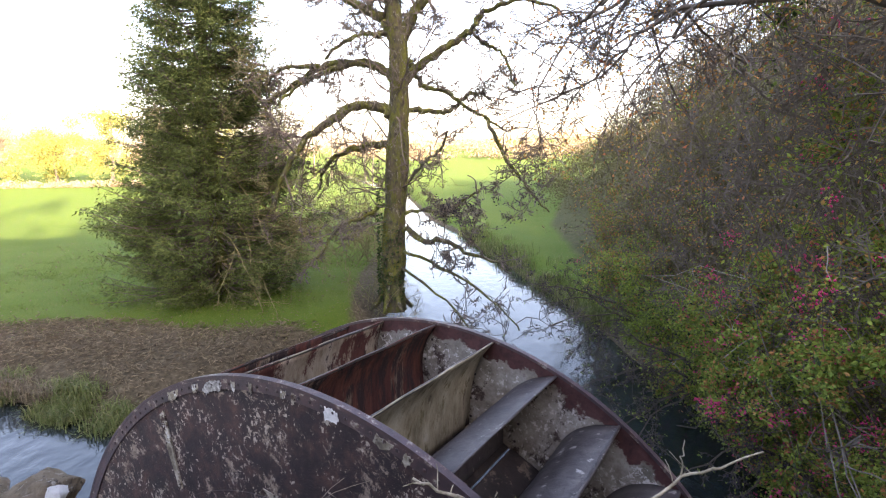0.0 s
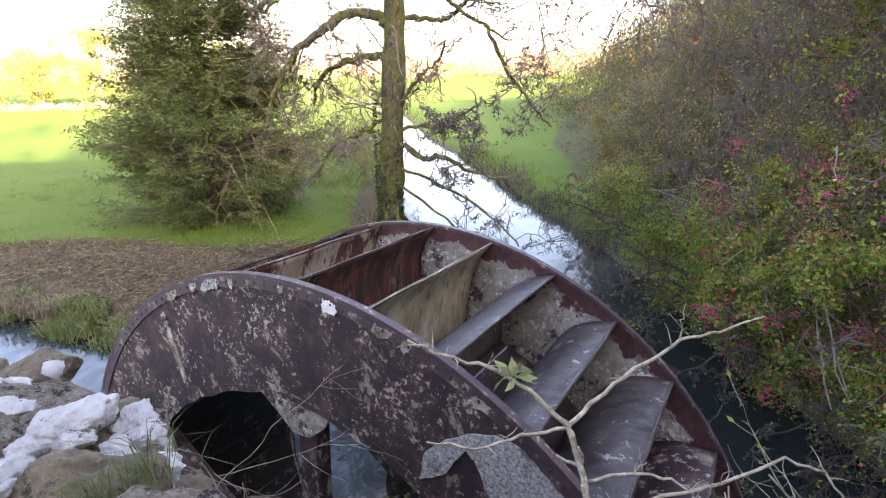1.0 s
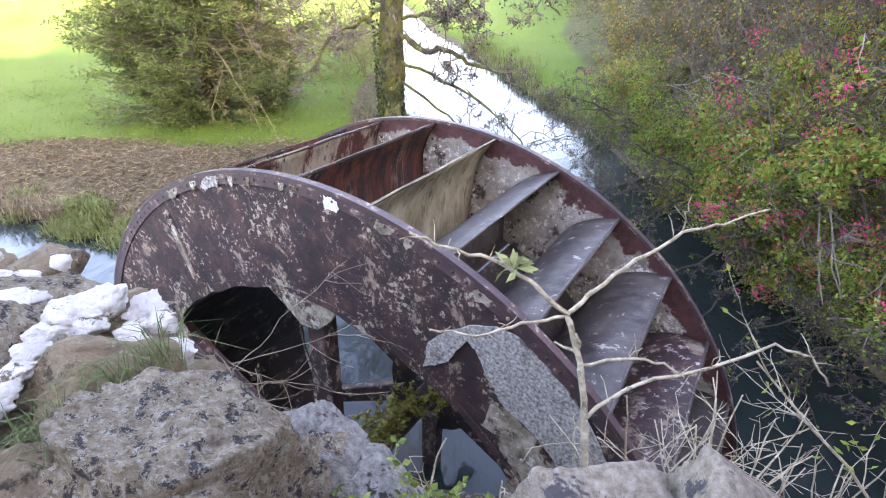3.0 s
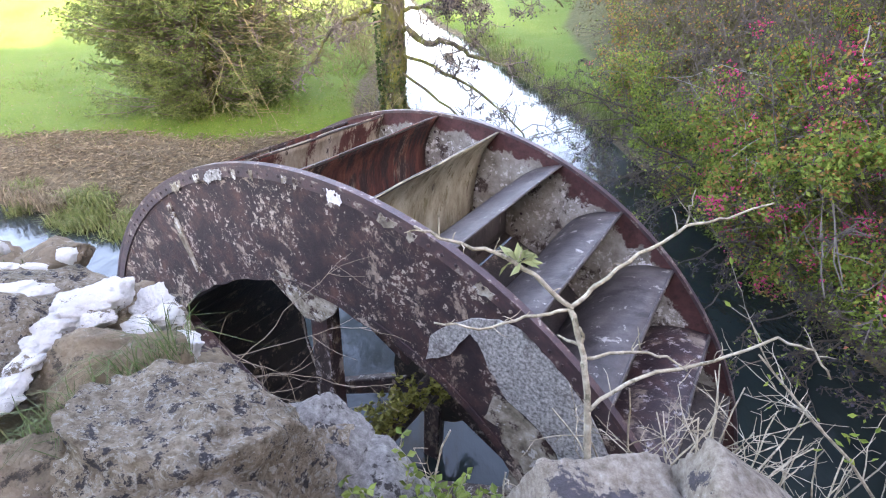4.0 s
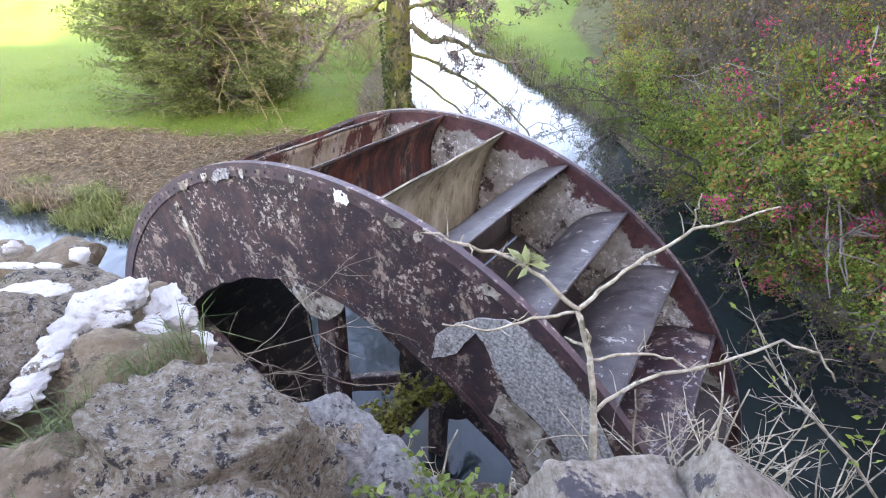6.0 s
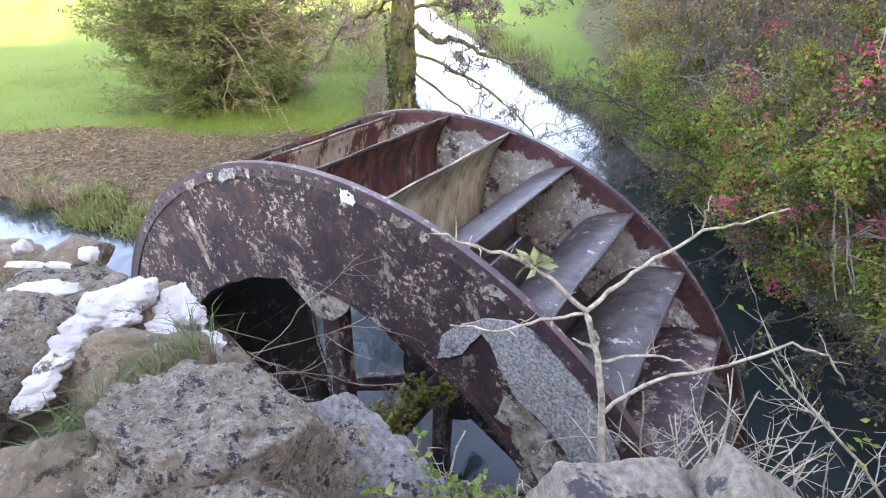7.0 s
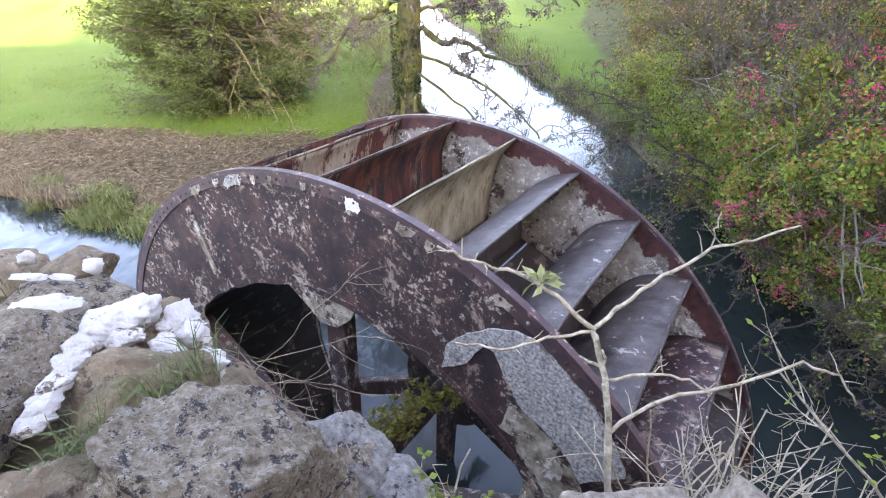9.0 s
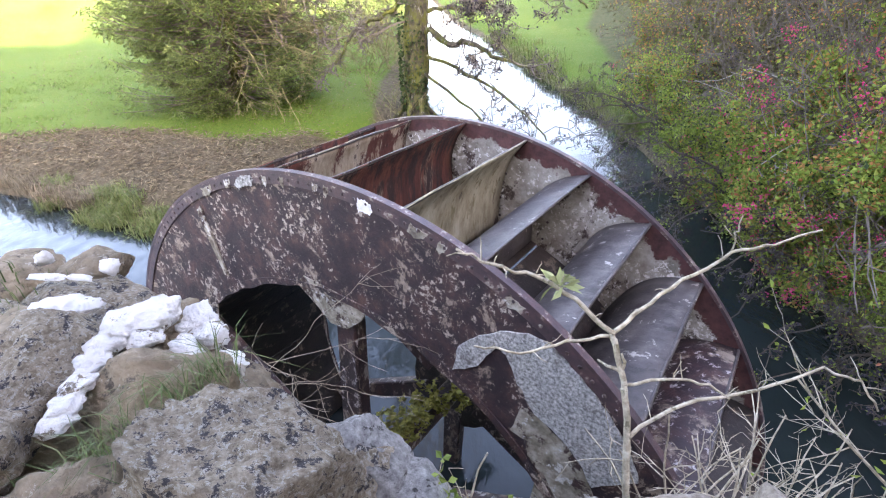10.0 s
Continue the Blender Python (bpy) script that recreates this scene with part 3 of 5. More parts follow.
bm = bmesh.new()
bmesh.ops.create_cone(bm, cap_ends=True, segments=20, radius1=0.10, radius2=0.10, depth=WIDE + 1.3, matrix=Matrix.Translation((0, WIDE / 2, 0)) @ Matrix.Rotation(radians(90), 4, "X"))
part("axle", bm, M_RUST, wheel, "heavy round iron axle", True)
for y in (0.02, WIDE - 0.02):
    bm = bmesh.new()
    bmesh.ops.create_cone(bm, cap_ends=True, segments=24, radius1=0.36 if y < 0.5 else 0.52, radius2=0.3 if y < 0.5 else 0.46, depth=0.16, matrix=Matrix.Translation((0, y, 0)) @ Matrix.Rotation(radians(90), 4, "X"))
    part("hub", bm, M_DARK, wheel, "cast iron hub")
    for k in range(6):
        a = 88.5 + 60 * k
        bm = bmesh.new()
        bmesh.ops.create_cube(bm, size=1)
        for v in bm.verts:
            w_ = 0.15 if v.co.z > 0 else 0.19
            v.co = Vector((v.co.x * w_, v.co.y * 0.11, 0.28 + (v.co.z + 0.5) * (R_IN - 0.2)))
        bmesh.ops.bevel(bm, geom=bm.edges[:], offset=0.012, segments=1, affect="EDGES")
        bmesh.ops.transform(bm, matrix=Matrix.Translation((0, y + (0.05 if y < 0.5 else -0.05), 0)) @ Matrix.Rotation(radians(90 - a), 4, "Y"), verts=bm.verts)
        spoke = part("spoke", bm, M_RUST, wheel, "tapered rusted spoke")
        # gusset where the spoke meets the ring
        vs, fs = [], []
        yy = y - 0.02 if y < 0.5 else y
        for dy in (0, 0.024):
            for da, r in ((-6.5, R_IN + 0.03), (-5.0, R_IN - 0.09), (-1.2, R_IN - 0.20), (3.7, R_IN - 0.21), (7.0, R_IN - 0.12), (12.0, R_IN + 0.02), (9.5, R_IN + 0.08)):
                vs.append(polar(r, a + da, yy - 0.004 + dy))
        fs = [tuple(range(7)), tuple(range(13, 6, -1))] + [(i, 7 + i, 7 + (i + 1) % 7, (i + 1) % 7) for i in range(7)]
        piece("gusset", vs, fs, M_INNER, spoke, "lichen-crusted gusset plate")

# rivet heads along the outer band and beside each visible bucket
def rivet_mesh():
    bm = bmesh.new()
    bmesh.ops.create_uvsphere(bm, u_segments=8, v_segments=4, radius=0.011)
    for v in bm.verts:
        v.co.y *= 0.6
    me = bpy.data.meshes.new("rivet")
    bm.to_mesh(me)
    bm.free()
    me.materials.append(M_RUST)
    return me


RIVET = rivet_mesh()
for k in range(60):
    a_ = 28 + 1.9 * k
    ob = new("rivet", RIVET)
    ob.parent = wheel
    ob.location = polar(R_OUT - 0.031, a_, -0.011)
for k in range(7):
    for t_, da in ((0.18, -1.4), (0.42, -1.2), (0.7, -1.2), (0.9, -1.2)):
        ob = new("rivet", RIVET)
        ob.parent = wheel
        ob.location = polar(R_OUT - t_ * 0.70, 101.9 - 11.6 * k + 1.0 * float(np.interp(t_, VT, VA)) + da, WIDE - T - 0.003)

# mortar and lichen patches that cling to the front ring
def patch(name, outline, y, thick, mt, lab):
    rough_ = []
    for (a0, r0), (a1, r1) in zip(outline, outline[1:] + outline[:1]):      # crumbled edge
        for t in (0, 0.25, 0.5, 0.75):
            rough_.append((a0 + (a1 - a0) * t + 0.35 * noise.noise(Vector((a0 * 9, t * 7, 1))) * min(1.0, thick * 150), r0 + (r1 - r0) * t + 0.016 * noise.noise(Vector((r0 * 40, t * 9, 2)))))
    outline = rough_
    vs = [polar(r, a, y) for a, r in outline] + [polar(r, a, y - thick) for a, r in outline]
    k = len(outline)
    fs = [tuple(range(k)), tuple(range(2 * k - 1, k - 1, -1))] + [(i, k + i, k + (i + 1) % k, (i + 1) % k) for i in range(k)]
    piece(name, vs, fs, mt, wheel, lab)


patch("mortar_patch", [(62.9, 1.82), (64.3, 1.98), (62.9, 2.13), (60.5, 2.29), (56.7, 2.41), (53.1, 2.412), (48.1, 2.405), (42.8, 2.38), (38.2, 2.33), (37.8, 2.07), (44.3, 2.09), (50.2, 2.04), (55.0, 2.09), (58.6, 2.17), (60.3, 2.17), (60.2, 1.96)], -0.001, 0.012, M_GRIT, "grey gritty mortar patch")
patch("lichen_patch", [(52.0, 2.00), (50.2, 2.03), (44.0, 2.075), (37.8, 2.06), (30.0, 2.0), (31.0, 1.79), (40.0, 1.83), (43.6, 1.79), (47.0, 1.86), (49.4, 1.82)], -0.001, 0.004, M_INNER, "flaking speckled lichen crust")
patch("lichen_patch", [(82.5, 2.455), (82.1, 2.42), (82.4, 2.395), (83.4, 2.40), (84.2, 2.388), (84.5, 2.42), (84.4, 2.46), (83.3, 2.468)], -0.011, 0.004, M_WHITE, "white lichen patch")
patch("lichen_patch", [(107.6, 2.45), (106.2, 2.472), (104.0, 2.47), (103.6, 2.44), (104.6, 2.405), (106.4, 2.41), (107.6, 2.388), (108.3, 2.42)], -0.011, 0.004, M_GRIT, "pale lichen patch")
for a_, w_ in ((101.2, 0.5), (97.6, 0.35), (91.5, 0.5), (89.6, 0.45), (75.5, 1.4), (72.0, 0.6), (62.0, 1.2), (110.0, 0.8), (116.0, 1.6)):
    patch("lichen_patch", [(a_ - w_, 2.46), (a_ - w_ * 0.7, 2.425), (a_ + w_ * 0.2, 2.40), (a_ + w_, 2.42), (a_ + w_ * 0.8, 2.465)], -0.011, 0.003, M_INNER, "pale lichen patch")
patch("weld_strip", [(121.6, 2.36), (120.2, 2.37), (123.4, 1.86), (124.6, 1.88)], -0.001, 0.01, M_INNER, "pale welded strip")


# ---- the wall that the camera looks over ----
def stone_at(x, y, z, sx, sy, sz, mt, seed, parent, square=0.35, rot=(0, 0, 0), rough=0.22, name="stone", label="", sub=4, facet=1.0):
    bm = lump(seed, sx, sy, sz, rough, sub, 1.5, square, facet)
    bmesh.ops.transform(bm, matrix=pose(0, 0, 0, *rot), verts=bm.verts)
    ob = part(name, bm, mt, parent, label, False)
    ob.location = (x, y, z)
    ob.data.polygons.foreach_set("use_smooth", [True] * len(ob.data.polygons))
    return ob


wall = tagged(part("rubble_wall", lump(40, 1.0, 1.0, 1.0, 0.05, 4, 2.0, 0.85, 0.0), M_STONE2, None, smooth=True), "rough limestone rubble wall with limewashed mortar joints", "wall", kind="structure")
for v in wall.data.vertices:
    c = v.co
    wx = c.x * 1.9 - 0.9
    v.co = Vector((wx, c.y * 0.42 + 0.34 + 0.85 * max(0.0, -0.35 - wx), 1.1 + c.z * 1.92 - 0.14 * max(0.0, -0.7 - wx) - 0.35 * max(0.0, -1.35 - wx)))


def coping(x, y, z, sx, sy, sz, mt, seed, rot, square=0.35, rough=0.22, sub=4, facet=1.0):
    stone_at(x, y, z, sx, sy, sz, mt, seed, wall, rot=rot, square=square, rough=rough, sub=sub, facet=facet)


def mortar(x, y, z, sx, sy, sz, seed, rot):
    bm = lump(50 + seed, sx, sy, sz, 0.24, 4, 2.0, 0.6, 1.0)
    bmesh.ops.transform(bm, matrix=pose(0, 0, 0, *rot), verts=bm.verts)
    part("mortar", bm, M_LIME, wall, "limewashed mortar").location = (x, y, z)


coping(-0.33, 0.80, 3.135, 0.225, 0.19, 0.21, M_STONE, 1, (10, 12, 22), 0.62, 0.15, 6, 0.8)
coping(-0.30, 0.60, 3.14, 0.22, 0.16, 0.20, M_STONE, 2, (0, -8, 10), 0.35, 0.22, 5)
coping(-0.60, 1.02, 3.15, 0.17, 0.13, 0.14, M_STONE2, 3, (0, 10, 30), 0.4, 0.18, 5)
coping(-0.66, 1.20, 3.16, 0.13, 0.11, 0.10, M_STONE2, 4, (0, 0, 0))
coping(-0.84, 1.06, 3.20, 0.15, 0.15, 0.13, M_STONE, 5, (0, 10, 15), 0.35, 0.22, 5)
coping(-0.92, 0.84, 3.18, 0.17, 0.15, 0.14, M_STONE, 6, (10, 10, 0), 0.35, 0.22, 5)
coping(-1.24, 1.74, 3.02, 0.13, 0.11, 0.075, M_STONE2, 7, (0, 0, 20))
coping(-1.12, 1.50, 3.03, 0.23, 0.14, 0.08, M_STONE, 8, (0, 6, -12))
coping(-1.06, 1.26, 3.10, 0.22, 0.14, 0.10, M_STONE2, 9, (0, 6, -10))
coping(-1.55, 1.70, 2.96, 0.20, 0.16, 0.12, M_STONE2, 11, (0, 0, 30))
coping(-0.62, 0.70, 3.12, 0.15, 0.15, 0.15, M_STONE2, 12, (0, 0, 40), 0.35, 0.22, 5)
coping(-0.16, 1.03, 2.92, 0.18, 0.11, 0.10, M_SLAB, 13, (0, 30, -20), 0.7, 0.14, 5)
coping(0.10, 0.62, 2.96, 0.17, 0.14, 0.14, M_STONE, 14, (0, 0, 0))
coping(0.38, 0.70, 3.05, 0.135, 0.11, 0.135, M_BLOCK, 15, (12, 8, 10), 1.0, 0.07, 5, 0.17)
coping(0.68, 0.655, 3.07, 0.185, 0.11, 0.125, M_BLOCK, 16, (6, 22, -14), 1.0, 0.06, 5, 0.13)
coping(0.90, 0.52, 3.00, 0.17, 0.14, 0.13, M_STONE, 17, (0, 10, -10))
coping(-0.20, 0.98, 2.86, 0.14, 0.12, 0.16, M_STONE, 18, (0, 30, 10))
coping(-0.52, 1.16, 2.92, 0.16, 0.14, 0.16, M_STONE2, 19, (0, 20, 10))
coping(-1.02, 1.62, 2.82, 0.24, 0.18, 0.18, M_STONE, 20, (0, 10, -10))
coping(0.30, 0.78, 2.84, 0.16, 0.12, 0.14, M_STONE2, 21, (0, 0, 10))
coping(-1.04, 0.98, 3.12, 0.18, 0.16, 0.14, M_STONE, 23, (0, 0, 25))
coping(-1.20, 0.80, 3.06, 0.20, 0.18, 0.16, M_STONE2, 24, (0, 0, 0))
coping(-1.28, 1.12, 3.06, 0.18, 0.16, 0.13, M_STONE, 25, (0, 0, 50))
coping(-0.72, 0.56, 3.08, 0.20, 0.16, 0.18, M_STONE, 26, (0, 0, 10), 0.35, 0.22, 5)
coping(-0.02, 0.55, 3.00, 0.18, 0.14, 0.14, M_STONE2, 27, (0, 0, 10))
coping(-1.36, 1.40, 3.0, 0.18, 0.16, 0.12, M_STONE, 22, (0, 0, 10))
coping(-0.02, 0.97, 2.84, 0.19, 0.11, 0.09, M_SLAB, 28, (0, 25, -25), 0.7, 0.14)
mortar(-0.712, 0.876, 3.235, 0.037, 0.027, 0.020, 0, (0, 0, 60))
mortar(-0.711, 0.914, 3.245, 0.044, 0.027, 0.020, 1, (0, 0, 60))
mortar(-0.712, 0.962, 3.255, 0.044, 0.028, 0.021, 2, (0, 0, 60))
mortar(-0.718, 1.023, 3.260, 0.046, 0.031, 0.024, 3, (0, 0, 60))
mortar(-0.719, 1.077, 3.265, 0.048, 0.037, 0.024, 4, (0, 0, 55))
mortar(-0.706, 1.127, 3.270, 0.064, 0.054, 0.034, 5, (0, 0, 40))
mortar(-0.673, 1.159, 3.275, 0.066, 0.059, 0.038, 6, (0, 0, 20))
mortar(-0.650, 1.177, 3.270, 0.058, 0.054, 0.035, 7, (0, 0, 0))
mortar(-0.648, 1.110, 3.260, 0.044, 0.037, 0.024, 8, (0, 0, 20))
mortar(-0.592, 1.229, 3.215, 0.065, 0.054, 0.035, 9, (0, 0, -50))
mortar(-0.544, 1.180, 3.205, 0.047, 0.042, 0.032, 10, (0, 0, -50))
mortar(-0.573, 1.116, 3.225, 0.049, 0.031, 0.020, 11, (0, 0, -20))
mortar(-0.541, 1.104, 3.215, 0.031, 0.025, 0.019, 12, (0, 0, -20))
mortar(-0.473, 1.103, 3.185, 0.050, 0.044, 0.039, 13, (0, 0, 0))
mortar(-0.988, 1.286, 3.205, 0.081, 0.051, 0.025, 14, (0, 0, 20))
mortar(-0.936, 1.304, 3.200, 0.048, 0.034, 0.017, 15, (0, 0, 20))
mortar(-1.207, 1.506, 3.155, 0.060, 0.020, 0.010, 16, (0, 0, 0))
mortar(-1.117, 1.521, 3.145, 0.056, 0.017, 0.009, 17, (0, 0, -5))
mortar(-1.337, 1.661, 3.125, 0.024, 0.030, 0.026, 18, (0, 0, 0))
mortar(-1.082, 1.621, 3.125, 0.045, 0.032, 0.028, 19, (0, 0, -50))

rng = random.Random(3)


def blades(name, spots_, n, length, mt, label, category, spread, width=0.035, kind="", lean=0.5):
    lv, lf = [], []
    for _ in range(n):
        x, y, z = rng.choice(spots_)
        x, y = x + rng.gauss(0, spread), y + rng.gauss(0, spread)
        ln = length * rng.uniform(0.5, 1.2)
        a = rng.uniform(0, 6.283)
        d = Vector((math.cos(a), math.sin(a), 0))
        s_ = Vector((-d.y, d.x, 0)) * ln * width
        k = rng.uniform(0.2, 1.0) * lean
        p0, p1, p2 = Vector((x, y, z)), Vector((x, y, z)) + d * ln * 0.25 * k + Vector((0, 0, ln * 0.5)), Vector((x, y, z)) + d * ln * k + Vector((0, 0, ln * (0.85 - 0.5 * k)))
        b = len(lv)
        lv += [p0 - s_, p0 + s_, p1 + s_ * 0.8, p1 - s_ * 0.8, p2]
        lf += [(b, b + 1, b + 2, b + 3), (b + 3, b + 2, b + 4)]
    ob = piece(name, lv, lf, mt)
    return tagged(ob, label, category, kind=kind)


blades("grass_tuft", [(-0.53, 0.86, 3.22), (-0.57, 0.82, 3.20), (-0.61, 0.78, 3.18), (-0.48, 0.94, 3.24), (-0.44, 1.00, 3.24), (-0.63, 0.72, 3.16)], 260, 0.13, M_GRASS, "thin green grass tuft growing between wall stones", "grass", 0.022, 0.009, "stuff", lean=1.5)
blades("grass_tuft", [(-1.15, 1.3, 3.12), (-1.3, 1.5, 3.08), (-1.45, 1.62, 3.06)], 60, 0.07, M_GRASS, "short mossy grass on top of the wall", "grass", 0.05, 0.03, "stuff")

# green herbs at the wall foot by the wheel
def herb(name, spots_, n, size, spread, label, mt=M_LEAF):
    h = thing(name, Matrix.Identity(4), label, "plant")
    tb, lv = Tubes(3), Leaves()
    for x, y, z in spots_:
        for _ in range(n):
            q = wander((x + rng.gauss(0, spread), y + rng.gauss(0, spread), z), (rng.gauss(0, 0.5), rng.gauss(0, 0.5), 1), 0.13 * rng.uniform(0.5, 1.2), 4, 0.15, rng)
            tb.add(q, 0.0016, 0.0008)
            for c in q[1:]:
                for _ in range(3):
                    lv.add(c, (rng.gauss(0, 1), rng.gauss(0, 1), 0.3), size * rng.uniform(0.6, 1.2), 0.75, rng)
    piece("stem", tb.v, tb.f, M_PALETWIG, h)
    piece("leaf", lv.v, lv.f, mt, h)


herb("nettle", [(0.02, 0.90, 2.85), (0.08, 0.92, 2.83), (0.17, 0.93, 2.83), (-0.03, 0.86, 2.87)], 7, 0.022, 0.035, "small bright green nettles at the wall foot", M_NETTLE)
herb("ivy_clump", [tuple(WHEEL @ Vector((0.02 * k - 0.05, 0.35 + 0.13 * k, 0.11))) for k in range(7)], 16, 0.05, 0.09, "yellowing ivy clump growing on the wheel axle", M_YELLOW)


# ---- bare sapling and dry thicket in front of the wheel ----
sapling = thing("sapling", Matrix.Translation((0.509, 1.085, 2.72)), "pale leafless elder shoot with one leafing bud", "sapling")
O = Vector((0.509, 1.085, 2.72))


def shoot(name, pts, r0, r1, twigs, parent, seed, mt=M_PALETWIG, base=O, tl=0.07):
    rg = random.Random(seed)
    pts = [Vector(q) - base for q in pts]
    fine = []
    for i in range(len(pts) - 1):
        for k in range(4):
            t = k / 4
            fine.append(pts[i].lerp(pts[i + 1], t) + Vector((rg.gauss(0, 0.003), rg.gauss(0, 0.003), rg.gauss(0, 0.003))))
    fine.append(pts[-1])
    tb = Tubes(6)
    r0, r1 = r0 * 0.85, r1 * 0.85
    tb.add(fine, r0, r1)
    for k in range(3, len(fine) - 1, 4):      # swollen nodes
        n0 = fine[k]
        dd = (fine[k + 1] - fine[k - 1]).normalized()
        r = (r0 + (r1 - r0) * k / len(fine)) * 1.5
        tb.add([n0 - dd * r * 1.4, n0, n0 + dd * r * 1.4], r * 0.6, r * 0.75)
    for _ in range(twigs):
        k = rg.randrange(1, len(fine))
        q = wander(fine[k], (rg.gauss(0, 1), rg.gauss(0, 0.7), rg.uniform(0.1, 1.4)), tl * rg.uniform(0.4, 1.4), 4, 0.2, rg)
        tb.add(q, r1 * 0.7, r1 * 0.35)
    return piece(name, tb.v, tb.f, mt, parent, smooth=True)


shoot("stem", [(0.509, 1.085, 2.72), (0.503, 1.167, 2.909), (0.493, 1.234, 3.027), (0.458, 1.295, 3.14)], 0.0125, 0.0095, 2, sapling, 1)
shoot("branch", [(0.458, 1.295, 3.14), (0.367, 1.33, 3.225), (0.262, 1.347, 3.285), (0.145, 1.347, 3.32), (0.052, 1.354, 3.358)], 0.0085, 0.004, 9, sapling, 2, tl=0.06)
shoot("branch", [(0.458, 1.295, 3.14), (0.537, 1.338, 3.192), (0.648, 1.388, 3.248), (0.785, 1.442, 3.305), (0.909, 1.468, 3.316), (1.043, 1.503, 3.341)], 0.0085, 0.003, 3, sapling, 3, tl=0.09)
shoot("branch", [(0.458, 1.293, 3.136), (0.336, 1.27, 3.132), (0.216, 1.242, 3.118), (0.10, 1.236, 3.142)], 0.006, 0.003, 5, sapling, 4, tl=0.05)
shoot("branch", [(0.493, 1.233, 3.024), (0.63, 1.256, 3.026), (0.726, 1.257, 3.001), (0.782, 1.244, 2.965)], 0.006, 0.003, 3, sapling, 5)
shoot("branch", [(0.503, 1.166, 2.906), (0.645, 1.223, 2.966), (0.856, 1.263, 2.978), (1.057, 1.314, 3.014), (1.16, 1.308, 2.977), (1.208, 1.272, 2.904)], 0.0075, 0.003, 6, sapling, 6)
shoot("branch", [(0.785, 1.442, 3.305), (0.785, 1.445, 3.36), (0.79, 1.45, 3.41)], 0.003, 0.0015, 0, sapling, 7)
lv = Leaves()
for k in range(16):
    lv.add(Vector((0.322, 1.343, 3.262)) - O + Vector((rng.gauss(0, 0.012), rng.gauss(0, 0.012), rng.gauss(0, 0.006))), (rng.gauss(0, 1), rng.gauss(0, 0.6), rng.gauss(0.15, 0.5)), rng.uniform(0.038, 0.062), 0.42, rng)
piece("leaf", lv.v, lv.f, M_BUD, sapling, "young grey-green leaves")

for i, (x, y, z, n, ln) in enumerate([(0.68, 1.10, 2.62, 8, 0.36), (0.80, 1.15, 2.58, 9, 0.42), (0.95, 1.25, 2.45, 9, 0.46), (1.25, 1.38, 2.25, 7, 0.5), (0.42, 1.0, 2.78, 5, 0.26), (1.62, 1.5, 2.0, 8, 0.55), (0.2, 0.98, 2.80, 3, 0.2)]):
    th = thing("dry_shrub", Matrix.Translation((x, y, z - 0.3)), "tangle of pale dry leafless twigs beside the wall", "shrub", "dry shrubs by the wall")
    rg = random.Random(60 + i)
    tb, tips = Tubes(5), []
    for k in range(n):
        q = wander((rg.gauss(0, 0.05), rg.gauss(0, 0.04), 0), (rg.gauss(0.25, 0.55), rg.gauss(0.1, 0.35), 1.0), (ln + 0.15) * rg.uniform(0.6, 1.25), 7, 0.13, rg)
        tb.add(q, 0.0052, 0.0024)
        branch_out(tb, q, 0.0046, rg, 2, 3, 0.40, 0.14, 0.0, tips, 0.0014, 1.0)
    piece("stem", tb.v, tb.f, M_PALETWIG, th)
far_shoot = thing("bramble", Matrix.Translation((1.88, 1.37, 1.48)), "arching bramble shoot with a few green leaves", "bramble")
tb, lv, tips = Tubes(5), Leaves(), []
q = [Vector(c) - Vector((1.88, 1.37, 1.48)) for c in ((1.88, 1.37, 1.48), (1.86, 1.42, 1.98), (1.65, 1.52, 2.26), (1.53, 1.60, 2.37), (1.44, 1.66, 2.47), (1.32, 1.72, 2.60))]
tb.add(q, 0.008, 0.004)
branch_out(tb, q, 0.006, rng, 2, 7, 0.3, 0.12, 0.02, tips, 0.0016, 1.0)
for c, d in tips[::9]:
    lv.add(c, d + Vector((0, 0, 0.2)), 0.035, 0.5, rng)
for k in range(10):
    lv.add(Vector((-0.24, 0.15, 0.84)) + Vector((rng.gauss(0, 0.04), rng.gauss(0, 0.04), rng.gauss(0, 0.06))), (rng.gauss(0, 1), rng.gauss(0, 1), 0.2), 0.04, 0.5, rng)
piece("stem", tb.v, tb.f, M_PALETWIG, far_shoot)
piece("leaf", lv.v, lv.f, M_LEAF, far_shoot)

vine = thing("dead_vine", Matrix.Translation((-0.75, 1.9, 2.2)), "thin dead vines hanging across the wheel opening", "vine")
tb, tips = Tubes(4), []
for k in range(15):
    q = wander((rng.uniform(-0.36, -0.05), rng.uniform(-0.1, 0.12), rng.uniform(-0.05, 0.42)), (1, rng.gauss(-0.15, 0.2), rng.gauss(-0.35, 0.55)), rng.uniform(0.4, 0.85), 12, 0.19, rng)
    tb.add(q, 0.0026, 0.0013)
    branch_out(tb, q, 0.003, rng, 1, 3, 0.4, 0.2, 0.0, tips, 0.0016, 0.9)
piece("stem", tb.v, tb.f, M_DEADTWIG, vine)


